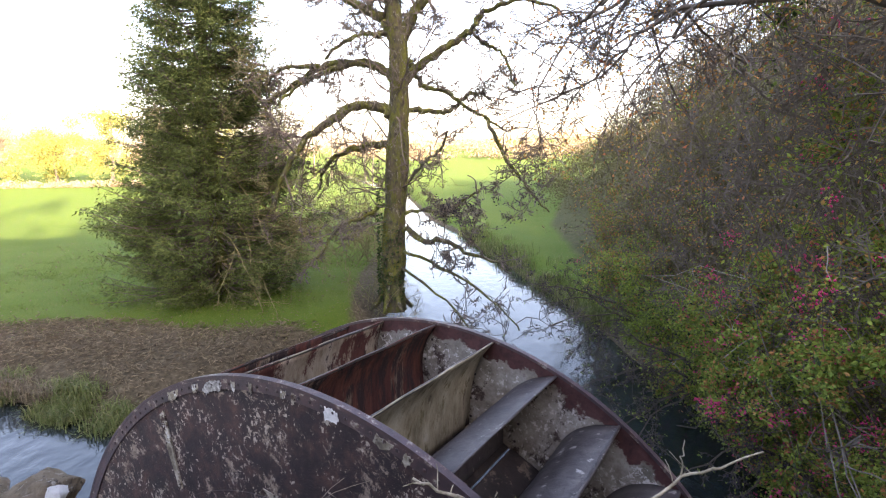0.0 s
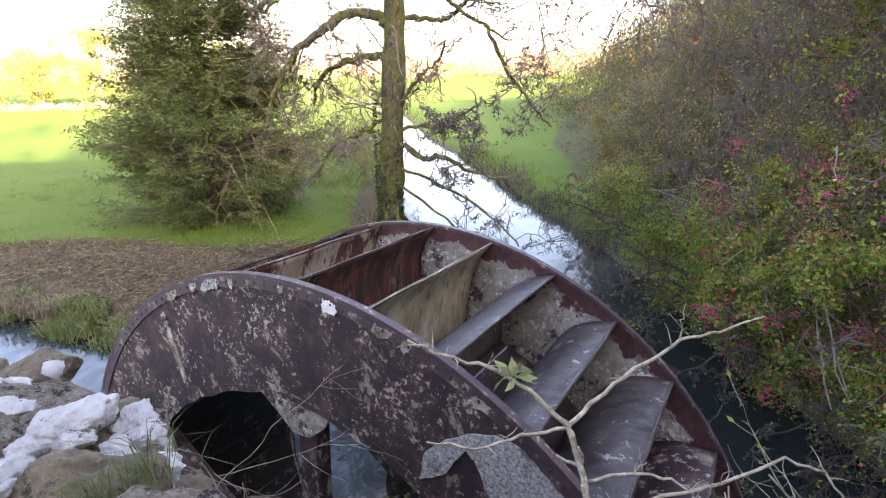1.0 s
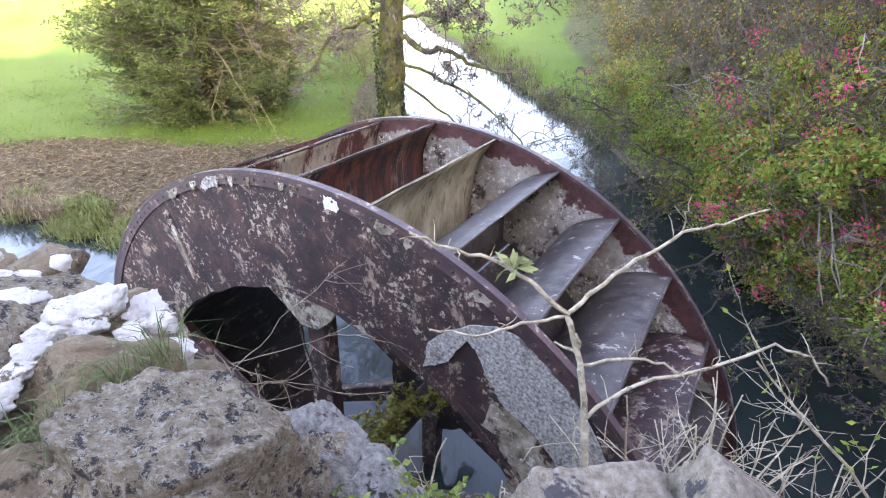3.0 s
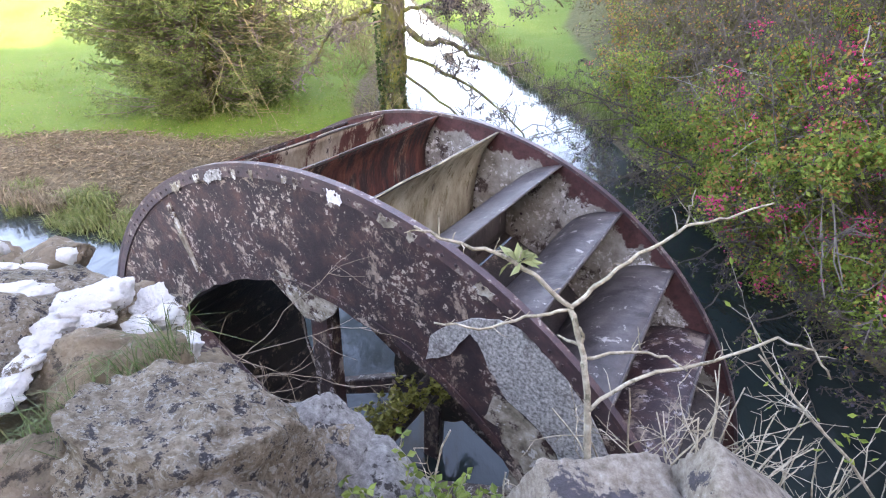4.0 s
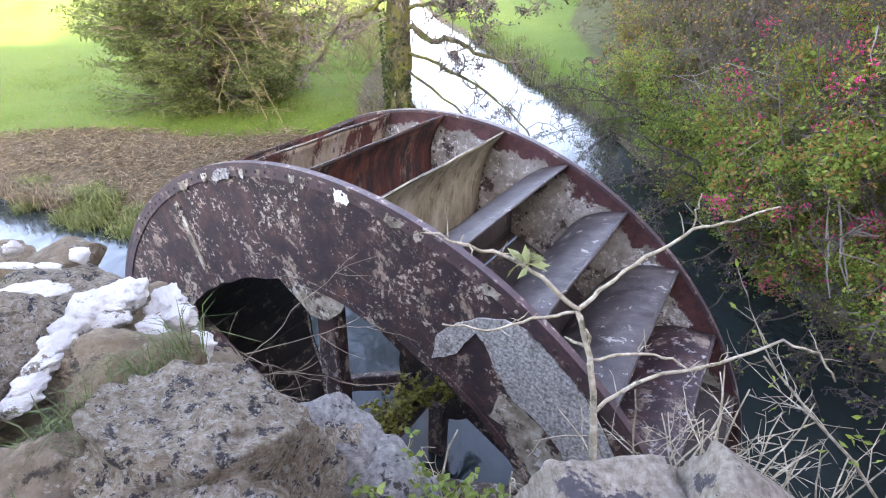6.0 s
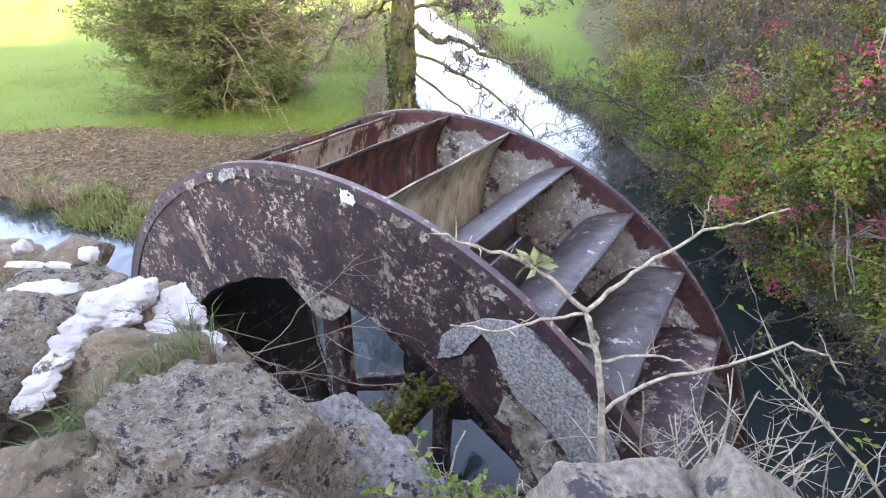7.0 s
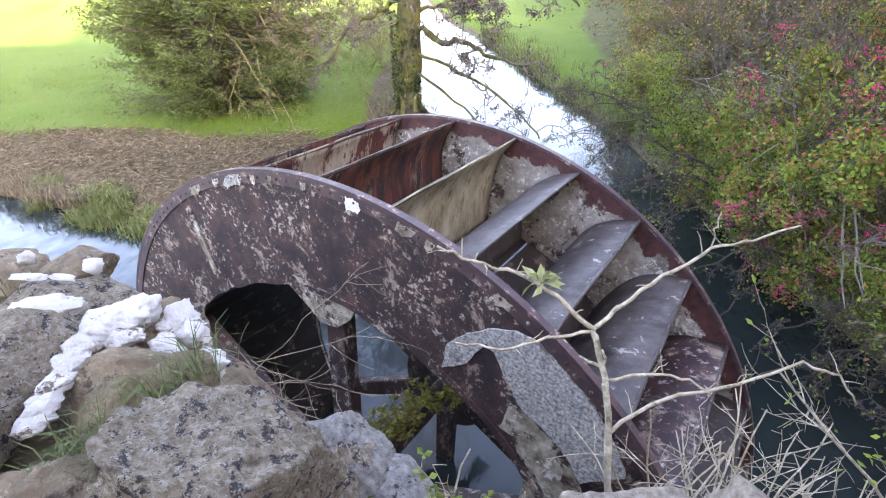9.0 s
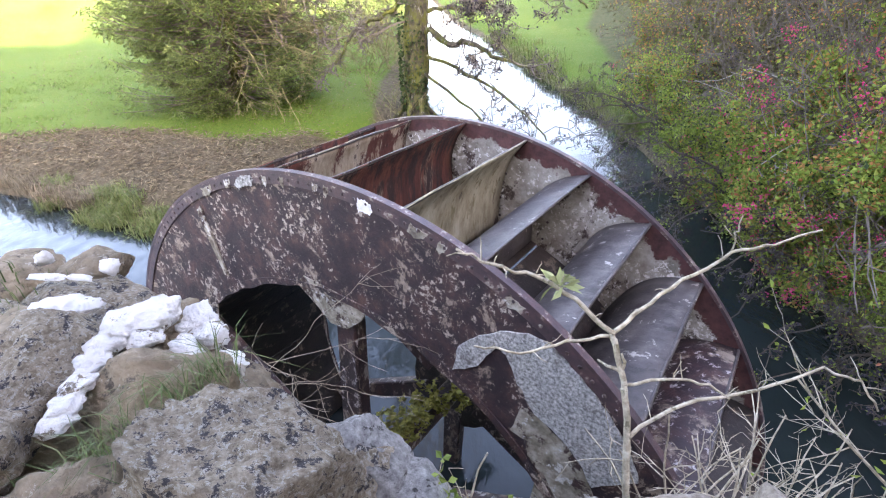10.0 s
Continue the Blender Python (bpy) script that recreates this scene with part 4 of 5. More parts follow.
# ---- the bare tree over the stream ----
TREE = Vector((-1.33, 14.6, -0.05))
tree = thing("tree", Matrix.Translation(TREE), "bare mossy deciduous tree with crooked limbs beside the stream", "tree")
tb = Tubes(22)
trunk_pts = [Vector((0.06, 0, -0.2)), Vector((0.06, 0, 0.4)), Vector((0.10, 0.02, 1.6)), Vector((0.20, 0, 3.6)), Vector((0.31, 0, 5.2)), Vector((0.31, 0.02, 6.6)), Vector((0.28, 0, 7.3))]
bark = []
for i in range(len(trunk_pts) - 1):
    bark += [trunk_pts[i].lerp(trunk_pts[i + 1], k / 11) for k in range(11)]
tb.add(bark + [trunk_pts[-1]], 0.33, 0.25)
for i, v in enumerate(tb.v):           # ridged bark and burrs
    o = bark[min(i // 22, len(bark) - 1)]
    out = Vector((v.x - o.x, v.y - o.y, 0))
    tb.v[i] = v + out * (0.16 * noise.noise(Vector((v.x * 9, v.y * 9, v.z * 1.6))) + 0.22 * noise.noise(Vector((v.x * 2.5, v.y * 2.5, v.z * 1.1))))
for k in range(7):
    a = k * 0.9
    tb.add([Vector((0.20 * math.cos(a), 0.20 * math.sin(a), 0.55)), Vector((0.34 * math.cos(a), 0.34 * math.sin(a), 0.12)), Vector((0.6 * math.cos(a), 0.6 * math.sin(a), -0.12))], 0.12, 0.05)
piece("trunk", tb.v, tb.f, M_BARK, tree, "mossy trunk", True)
rg = random.Random(12)
crown, tips = Tubes(3), []


def limb(r0, r1, dy, pts, per=8, reach=0.42):
    """A crooked, tapering limb through points (x, z) of the tree's plane, drifting dy metres in depth, with its twigs."""
    n = len(pts)
    line = [Vector((x, 14.6 + dy * (i / (n - 1)) ** 1.3, z)) - TREE for i, (x, z) in enumerate(pts)]
    fine = []
    for i in range(n - 1):
        p0, p1, p2, p3 = line[max(0, i - 1)], line[i], line[i + 1], line[min(n - 1, i + 2)]
        for k in range(5):
            t = k / 5
            c = 0.5 * (2 * p1 + (p2 - p0) * t + (2 * p0 - 5 * p1 + 4 * p2 - p3) * t * t + (3 * p1 - p0 - 3 * p2 + p3) * t ** 3)
            fine.append(c + Vector((rg.gauss(0, 0.022), rg.gauss(0, 0.03), rg.gauss(0, 0.022))))
    fine.append(line[-1])
    tb = Tubes(9)
    tb.add(fine, r0, r1)
    for i, v in enumerate(tb.v):          # knots and moss cushions
        o = fine[i // 9]
        tb.v[i] = v + (v - o) * (0.40 * noise.noise(v * 6) + 0.25 * noise.noise(v * 15))
    piece("limb", tb.v, tb.f, M_BARK, tree, "crooked mossy limb", True)
    coarse = fine[::3]
    branch_out(crown, coarse, r1 * 1.3, rg, 3, per, reach, 0.36, 0.0, tips, 0.011, 0.95)
    for _ in range(per):                  # short crooked spurs
        q = wander(rg.choice(fine[4:]), (rg.gauss(0, 1), rg.gauss(0, 1), rg.gauss(-0.2, 1)), rg.uniform(0.25, 0.7), 5, 0.4, rg)
        crown.add(q, 0.028, 0.012)


limb(0.15, 0.045, -0.8, [(-1.12, 4.98), (-1.42, 5.25), (-2.01, 5.31), (-2.61, 5.06), (-3.23, 4.63), (-3.62, 4.18), (-4.01, 3.51), (-4.24, 2.60)])
limb(0.11, 0.035, 0.7, [(-1.14, 4.05), (-1.44, 4.32), (-2.04, 4.29), (-2.65, 4.08), (-3.12, 3.74), (-3.37, 3.13)])
limb(0.14, 0.040, 0.6, [(-1.02, 5.85), (-1.32, 6.16), (-1.83, 6.35), (-2.56, 6.44), (-3.31, 6.21), (-3.91, 5.85), (-4.53, 5.50), (-4.77, 5.14)])
limb(0.085, 0.03, -0.9, [(-2.10, 6.40), (-2.72, 6.21), (-3.17, 5.99), (-3.63, 5.64), (-3.97, 5.25)])
limb(0.075, 0.03, 0.8, [(-3.10, 6.28), (-3.74, 6.35), (-4.33, 6.21), (-4.77, 5.85)])
limb(0.08, 0.03, -0.6, [(-1.09, 7.11), (-1.67, 7.08), (-2.11, 6.97), (-2.56, 6.67), (-2.79, 6.39)])
limb(0.16, 0.07, 0.4, [(-1.02, 6.80), (-1.37, 7.38), (-1.73, 7.65), (-2.15, 7.88), (-2.64, 8.19), (-3.20, 8.59)], 10, 0.5)
limb(0.20, 0.12, 0.0, [(-1.05, 6.90), (-1.15, 7.92), (-1.23, 8.85), (-1.18, 10.0), (-1.0, 12.4)], 10)
limb(0.17, 0.08, -0.4, [(-1.02, 6.75), (-0.77, 7.38), (-0.47, 7.76), (-0.07, 8.19), (0.36, 8.85), (0.9, 9.8)], 9)
limb(0.09, 0.03, 0.9, [(-1.09, 5.14), (-0.75, 5.24), (-0.23, 5.19), (0.22, 5.19), (0.55, 5.41), (0.84, 5.67), (1.18, 5.71), (1.48, 5.54)])
limb(0.12, 0.03, -0.7, [(-1.02, 5.80), (-0.74, 6.11), (-0.37, 6.39), (0.13, 6.72), (0.65, 7.03), (0.87, 7.14), (1.08, 7.52), (1.58, 7.68), (2.08, 7.82), (2.67, 7.63), (3.11, 7.38)], 9, 0.26)
limb(0.05, 0.025, -0.4, [(0.85, 7.14), (1.27, 6.83), (1.65, 6.58), (1.84, 6.14), (1.92, 5.64)], 8)
limb(0.10, 0.03, 0.3, [(-1.02, 6.63), (-0.73, 6.42), (-0.55, 6.07), (-0.37, 5.82), (0.13, 5.71), (0.63, 5.40), (1.23, 5.05), (1.79, 4.70)], 9, 0.28)
limb(0.06, 0.025, -0.5, [(1.23, 5.05), (1.65, 4.26), (2.01, 3.66), (2.44, 3.13), (2.92, 2.57)], 9)
limb(0.05, 0.025, -0.9, [(-1.13, 2.98), (-0.69, 3.51), (-0.23, 3.96), (0.10, 4.23), (0.25, 4.63)], 8)
limb(0.10, 0.035, -1.2, [(-1.22, 2.13), (-0.86, 2.01), (-0.37, 1.75), (0.22, 1.82), (0.85, 1.50), (1.6, 1.35)], 8)
limb(0.06, 0.025, -1.0, [(-1.21, 2.44), (-0.55, 2.57), (0.13, 2.57), (0.68, 2.90), (1.06, 3.18)], 9)
limb(0.07, 0.03, -1.0, [(-1.20, 2.90), (-1.62, 2.63), (-2.09, 2.36), (-2.56, 2.21), (-2.85, 1.85), (-3.13, 1.42)], 9)
limb(0.05, 0.022, -2.6, [(-1.22, 1.55), (0.07, 1.10), (1.14, 0.64), (1.91, 0.04)], 6)
limb(0.045, 0.02, -2.8, [(-1.22, 1.10), (0.22, 0.34), (0.99, -0.20)], 5)
for k in range(30):       # upper crown and short twigs off the trunk
    z = rg.uniform(2.2, 11)
    q = wander((0.13, 0, z), (rg.gauss(0, 1), rg.gauss(0, 1), 0.25), rg.uniform(1.0, 2.6), 7, 0.24, rg, 0.02)
    crown.add(q, 0.03, 0.012)
    branch_out(crown, q, 0.024, rg, 3, 5, 0.4, 0.24, 0.0, tips, 0.008, 0.95)
piece("twig", crown.v, crown.f, M_TWIG, tree, "fine bare twigs")
cones = Leaves()
for c_, d_ in tips:
    w_ = c_ + TREE
    if w_.x > -0.9 and w_.z < 3.0 and rg.random() < 0.2:
        for _ in range(2):
            cones.add(c_ + Vector((rg.gauss(0, 0.03), rg.gauss(0, 0.03), rg.gauss(0, 0.03))), (rg.gauss(0, 1), rg.gauss(0, 1), -1), 0.06, 0.7, rg)
piece("leaf", cones.v, cones.f, M_SLOE, tree, "dark withered catkins")
ivy = Leaves()
for k in range(1100):
    z = abs(rg.gauss(0, 1.7)) + 0.1
    a = rg.uniform(0, 6.283)
    ivy.add((0.02 + 0.31 * math.cos(a), 0.31 * math.sin(a), z), (math.cos(a), math.sin(a), -0.3), rg.uniform(0.06, 0.11), 0.8, rg)
piece("ivy", ivy.v, ivy.f, M_LEAFD, tree, "dark ivy climbing the trunk")

# brushwood round the tree foot, at the stream edge
for i, (x, y, n, h, sp) in enumerate([(-1.9, 15.4, 14, 1.5, 0.45), (-2.7, 19.5, 22, 2.6, 0.8), (-1.4, 15.0, 12, 1.2, 0.35), (-3.4, 24, 46, 4.4, 1.2), (-4.6, 27, 40, 4.2, 1.3), (-2.9, 21, 30, 3.4, 0.7)]):
    th = thing("brushwood", Matrix.Translation((x, y, height(x, y) - 0.05)), "upright leafless brown brushwood on the bank", "shrub", "brushwood on the bank")
    tb, tips = Tubes(3), []
    for k in range(n):
        q = wander((rg.gauss(0, sp), rg.gauss(0, sp * 1.6), 0), (rg.gauss(0, 0.5), rg.gauss(0, 0.5), 1), h * rg.uniform(0.4, 1.1), 6, 0.16, rg)
        tb.add(q, 0.012, 0.005)
        branch_out(tb, q, 0.012, rg, 2, 4, 0.40, 0.2, 0.02, tips, 0.006, 1.0)
    piece("stem", tb.v, tb.f, M_BRUSH, th)

# ---- spruce ----
SPR = Vector((-6.45, 15.5, 0.0))
spruce = thing("spruce", Matrix.Translation(SPR), "tall dense green spruce standing on the lawn", "conifer")
tb = Tubes(10)
tb.add([Vector((0, 0, -0.2)), Vector((0, 0, 5)), Vector((0, 0, 14))], 0.26, 0.04)
piece("trunk", tb.v, tb.f, M_BARK, spruce, "", True)
rg = random.Random(5)
boughs, needles = Tubes(3), Leaves()


def spruce_radius(z):
    return 3.35 * (1 - z / 14.2) ** 0.85 * (0.75 + 0.25 * min(1, z / 1.2))


for k in range(860):
    z = 13.6 * (1 - math.sqrt(1 - rg.random() * 0.995)) + 0.15
    a = rg.uniform(0, 6.283)
    hollow = math.cos(a + 0.75)           # the side towards the stream and the wall is thin below
    if hollow > 0.80 and z < 3.0 and rg.random() < 0.7:
        continue
    ln = spruce_radius(z) * rg.uniform(0.70, 1.10) * (0.92 + 0.34 * noise.noise(Vector((math.cos(a) * 1.6, math.sin(a) * 1.6, z * 1.1))))
    d = Vector((math.cos(a), math.sin(a), 0))
    sag, rise = rg.uniform(0.12, 0.45), rg.uniform(0.20, 0.55)
    pts = [Vector((0, 0, z)) + d * ln * t + Vector((0, 0, -sag * ln * t + rise * ln * t * t)) for t in (0, 0.25, 0.5, 0.75, 1.0)]
    boughs.add(pts, 0.03, 0.008)
    side = Vector((-d.y, d.x, 0))
    for t in np.arange(0.34, 1.02, 0.065):
        c = Vector((0, 0, z)) + d * ln * t + Vector((0, 0, -sag * ln * t + rise * ln * t * t))
        for s_ in (-1, 1):
            w = 0.34 * (1.12 - t) * ln * 0.6 + 0.15
            q = wander(c, side * s_ + d * 0.9 + Vector((0, 0, rg.gauss(-0.12, 0.38))), w * rg.uniform(0.6, 1.2), 3, 0.16, rg, -0.05)
            for e in q[1:]:
                for _ in range(3):
                    needles.add(e + Vector((rg.gauss(0, 0.055), rg.gauss(0, 0.055), rg.gauss(0, 0.045))), (q[-1] - q[0]) * 2 + Vector((rg.gauss(0, 0.22), rg.gauss(0, 0.22), rg.gauss(0.03, 0.22))), rg.uniform(0.07, 0.14), 0.30, rg)
piece("bough", boughs.v, boughs.f, M_TWIG, spruce)
piece("needles", needles.v, needles.f, M_NEEDLE, spruce, "dense dark green needle sprays")
dead, tips = Tubes(3), []
for k in range(56):
    a = rg.gauss(-0.30, 0.36)
    z = rg.uniform(0.5, 7.4)
    d = Vector((math.cos(a), math.sin(a), rg.gauss(0.12, 0.16)))
    q = wander(Vector((0, 0, z)) + d * 0.6, d, spruce_radius(z) * rg.uniform(0.85, 1.25), 8, 0.12, rg, -0.05)
    dead.add(q, 0.022, 0.008)
    branch_out(dead, q[2:], 0.018, rg, 3, 5, 0.36, 0.26, -0.04, tips, 0.0055, 0.9)
piece("dead_branch", dead.v, dead.f, M_BRUSH, spruce, "bare grey dead branches")

# ---- shrubs on the far bank ----
def shrub(x, y, stems, reach, top, lean, leaves, leaf, mats, seed, label, group, berries=0, sloes=0, twig=M_TWIG, depth=2, per=6, rad=0.014):
    """Arching stems from one foot; mats: leaf materials with their shares."""
    rg = random.Random(seed)
    z0 = height(x, y) - 0.1
    th = thing("shrub", Matrix.Translation((x, y, z0)), label, "shrub", group)
    foot = Vector((x, y, z0))

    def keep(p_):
        """Scrub stays on its bank, cut along slopes that fit the camera's view."""
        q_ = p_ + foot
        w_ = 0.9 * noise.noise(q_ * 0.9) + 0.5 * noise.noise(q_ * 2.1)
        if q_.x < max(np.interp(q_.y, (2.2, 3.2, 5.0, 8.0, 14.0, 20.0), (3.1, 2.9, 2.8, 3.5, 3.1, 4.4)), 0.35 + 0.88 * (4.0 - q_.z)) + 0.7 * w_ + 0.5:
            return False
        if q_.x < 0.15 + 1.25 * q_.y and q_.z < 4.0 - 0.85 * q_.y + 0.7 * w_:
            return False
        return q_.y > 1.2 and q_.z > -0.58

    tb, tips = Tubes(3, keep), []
    for k in range(stems):
        h = (top - z0) * rg.uniform(0.45, 1.0)
        d = Vector((lean[0] + rg.gauss(0, 0.55), lean[1] + rg.gauss(0, 0.55), 1.25)).normalized()
        q = wander((rg.gauss(0, 0.25), rg.gauss(0, 0.35), 0), d, math.hypot(h, reach) * rg.uniform(0.7, 1.05), 8, 0.11, rg, -0.045)
        tb.add(q, rad, rad * 0.3)
        branch_out(tb, q, rad * 0.6, rg, depth, per, 0.36, 0.17, -0.01, tips, 0.0042 if depth < 3 else 0.008, 0.95)
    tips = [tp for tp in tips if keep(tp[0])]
    piece("stem", tb.v, tb.f, twig, th, "thin tangled twigs")
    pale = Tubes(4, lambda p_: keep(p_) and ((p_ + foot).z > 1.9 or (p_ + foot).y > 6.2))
    for k in range(3):
        d = Vector((lean[0] + rg.gauss(0, 0.5), lean[1] + rg.gauss(0, 0.5), 1.0)).normalized()
        q = wander((rg.gauss(0, 0.3), rg.gauss(0, 0.3), 0.3), d, (top - z0) * rg.uniform(0.5, 0.9), 14, 0.16, rg, -0.06)
        pale.add(q, 0.013, 0.004)
        branch_out(pale, q, 0.008, rg, 2, 4, 0.26, 0.2, -0.02, [], 0.0055, 1.0)
    if y < 10:
        piece("twig", pale.v, pale.f, M_GREYTWIG, th, "pale grey arching twigs")
    hub = [rg.choice(tips)[0] for _ in range(26)]
    lush = [tp for tp in tips if min((tp[0] - c_).length for c_ in hub) < 0.42] or tips
    for nm, mt, part_ in mats:
        lv = Leaves()
        for k in range(int(leaves * part_)):
            c, d = rg.choice(lush if rg.random() < 0.8 else tips)
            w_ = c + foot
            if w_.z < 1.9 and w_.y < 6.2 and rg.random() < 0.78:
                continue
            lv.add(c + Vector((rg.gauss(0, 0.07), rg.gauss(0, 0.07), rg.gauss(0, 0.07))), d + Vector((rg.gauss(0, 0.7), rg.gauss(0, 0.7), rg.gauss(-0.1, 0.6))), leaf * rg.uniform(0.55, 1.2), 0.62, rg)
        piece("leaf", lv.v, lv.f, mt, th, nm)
    for cnt, mt, nm, sz in ((berries, M_BERRY, "pink spindle berries", 0.0135), (sloes, M_SLOE, "dark dried berries", 0.011)):
        if cnt:
            vs, fs = [], []
            near = [rg.choice(tips)[0] for _ in range(max(3, cnt // 4))]
            for k in range(cnt):
                c = rg.choice(near) + Vector((rg.gauss(0, 0.09), rg.gauss(0, 0.09), rg.gauss(0, 0.06)))
                for _ in range(5):
                    p_ = c + Vector((rg.gauss(0, 0.03), rg.gauss(0, 0.03), rg.gauss(-0.02, 0.025)))
                    b = len(vs)
                    r = sz * rg.uniform(0.7, 1.2)
                    vs += [p_ + Vector(o) * r for o in ((1, 0, 0), (0, 1, 0), (-1, 0, 0), (0, -1, 0), (0, 0, 1), (0, 0, -1))]
                    fs += [(b + i, b + (i + 1) % 4, b + 4) for i in range(4)] + [(b + (i + 1) % 4, b + i, b + 5) for i in range(4)]
            piece("berry", vs, fs, mt, th, nm)


G = [("green leaves", M_LEAF, 0.9), ("dark leaves", M_LEAFD, 0.10)]
GA = [("green leaves", M_LEAF, 0.50), ("autumn leaves", M_LEAFY, 0.25), ("dark leaves", M_LEAFD, 0.2)]
G2 = [("green leaves", M_LEAF, 0.80), ("autumn leaves", M_LEAFY, 0.22), ("dark leaves", M_LEAFD, 0.06)]
A = [("autumn leaves", M_LEAFY, 0.5), ("green leaves", M_LEAF, 0.5)]
SP = "spindle bush with pink berries and turning leaves"
HW = "hawthorn scrub with sparse green leaves over the water"
BK = "tangled bare scrub with dark berries on the bank"
shrub(4.6, 4.6, 24, 2.4, 6.2, (-0.5, -0.1), 28985, 0.054, G2, 21, SP, "bank scrub", 300, twig=M_DARKTWIG, per=5, rad=0.015)
shrub(4.6, 6.6, 24, 2.6, 6.6, (-0.55, -0.1), 28985, 0.058, G2, 22, SP, "bank scrub", 380, twig=M_DARKTWIG, per=5, rad=0.015)
shrub(5.4, 3.2, 24, 2.0, 7.0, (-0.45, 0.0), 25032, 0.054, G2, 23, SP, "bank scrub", 200, twig=M_DARKTWIG, per=5, rad=0.015)
shrub(5.0, 8.8, 24, 2.6, 3.0, (-0.5, -0.2), 21080, 0.065, G2, 24, SP, "bank scrub", 200)
shrub(4.9, 5.6, 20, 2.2, 2.2, (-0.8, -0.1), 14756, 0.048, G, 25, HW, "bank scrub", 0, 80)
shrub(5.2, 3.6, 16, 2.0, 1.6, (-0.7, 0.05), 9486, 0.048, G, 26, HW, "bank scrub", 25, 60)
shrub(4.9, 8.0, 20, 2.2, 1.8, (-0.75, -0.1), 12121, 0.054, G, 27, HW, "bank scrub", 0, 160)
shrub(5.0, 11.0, 22, 2.0, 1.5, (-0.45, -0.3), 11067, 0.061, G, 28, HW, "bank scrub", 0, 60)
shrub(5.3, 13.5, 24, 2.0, 2.0, (-0.4, -0.2), 9486, 0.068, G2, 29, BK, "bank scrub", 30, 60)
shrub(5.8, 1.6, 18, 2.0, 3.2, (-0.6, 0.2), 9486, 0.048, G, 30, HW, "bank scrub", 30, 40)
shrub(6.0, 6.0, 30, 2.2, 9.6, (-0.35, -0.1), 3162, 0.048, A, 31, BK, "bank scrub", 0, 260, depth=3, per=5)
shrub(6.4, 9.5, 30, 2.2, 6.5, (-0.35, -0.1), 3162, 0.054, A, 32, BK, "bank scrub", 0, 260, depth=3, per=4)
shrub(6.6, 3.6, 30, 2.4, 10.0, (-0.4, 0.0), 3162, 0.048, GA, 33, BK, "bank scrub", 0, 200, depth=3, per=4)
shrub(7.4, 13.0, 30, 2.2, 5.5, (-0.2, -0.1), 3689, 0.061, A, 34, BK, "bank scrub", 0, 120, depth=3, per=4)
shrub(8.5, 7.0, 30, 2.4, 13.5, (-0.25, -0.1), 5270, 0.068, GA, 35, BK, "bank scrub", 0, 120, depth=3, per=4)
shrub(9.0, 11.5, 30, 2.4, 13.5, (-0.25, -0.1), 4743, 0.075, A, 36, BK, "bank scrub", 0, 100, depth=3, per=4)
shrub(6.6, 17.5, 24, 2.0, 3.8, (-0.2, -0.2), 5797, 0.075, A, 37, BK, "bank scrub", 0, 60, depth=3, per=4)
shrub(7.0, 21.0, 24, 1.8, 4.5, (-0.2, -0.2), 5270, 0.082, A, 38, BK, "bank scrub", 0, 40, depth=3, per=4)


# fine boughs with buds and sloes reaching low over the water
for i, (foot, ends) in enumerate((((4.9, 8.6, -0.1), ((2.3, 8.0, 1.3), (2.0, 7.4, 0.7), (2.6, 6.6, 0.2), (2.9, 7.6, 0.9), (2.4, 7.0, 0.0))), ((5.0, 11.6, -0.1), ((2.2, 11.0, 0.9), (1.6, 10.4, 1.5), (2.6, 10.2, 0.4), (2.0, 9.6, 0.9))), ((4.9, 6.2, -0.1), ((2.7, 5.6, 0.5), (3.0, 5.2, 0.1), (2.9, 6.0, 0.9))), ((5.3, 4.6, -0.1), ((3.5, 4.1, 0.2), (3.2, 4.7, 0.3), (4.0, 3.6, 0.4), (3.8, 3.3, 0.8), (3.0, 4.3, -0.1))), ((5.6, 3.4, 0.3), ((3.9, 2.9, 0.9), (3.6, 3.2, 0.6), (4.1, 2.6, 0.6))))):
    fv = Vector(foot)
    th = thing("blackthorn", Matrix.Translation(fv), "thin blackthorn boughs with dark sloes hanging over the stream", "shrub", "blackthorns over the stream")
    rg = random.Random(300 + i)
    tb, lv, bl, tips = Tubes(4), Leaves(), Leaves(), []
    for e in ends:
        top = fv.lerp(Vector(e), 0.45) + Vector((0, 0, 1.0))
        line = [Vector((0, 0, 0)).lerp(top - fv, t).lerp((top - fv).lerp(Vector(e) - fv, t), t) + Vector((rg.gauss(0, 0.04), rg.gauss(0, 0.04), rg.gauss(0, 0.04))) for t in np.linspace(0, 1, 11)]
        tb.add(line, 0.026, 0.007)
        branch_out(tb, line[3:], 0.012, rg, 3, 7, 0.34, 0.24, -0.02, tips, 0.0045, 0.95)
    tips = [tp for tp in tips if tp[0].z + fv.z > -0.5]
    for c, d in tips:
        if rg.random() < 0.55:
            bl.add(c, (rg.gauss(0, 1), rg.gauss(0, 1), -0.6), rg.uniform(0.02, 0.035), 0.9, rg)
        if rg.random() < 0.12:
            lv.add(c, d + Vector((rg.gauss(0, 0.6), rg.gauss(0, 0.6), 0.1)), rg.uniform(0.03, 0.055), 0.6, rg)
    piece("stem", tb.v, tb.f, M_DARKTWIG, th, "thin dark twigs")
    piece("leaf", lv.v, lv.f, M_LEAF, th, "small green leaves")
    piece("berry", bl.v, bl.f, M_SLOE, th, "dark dried sloes")

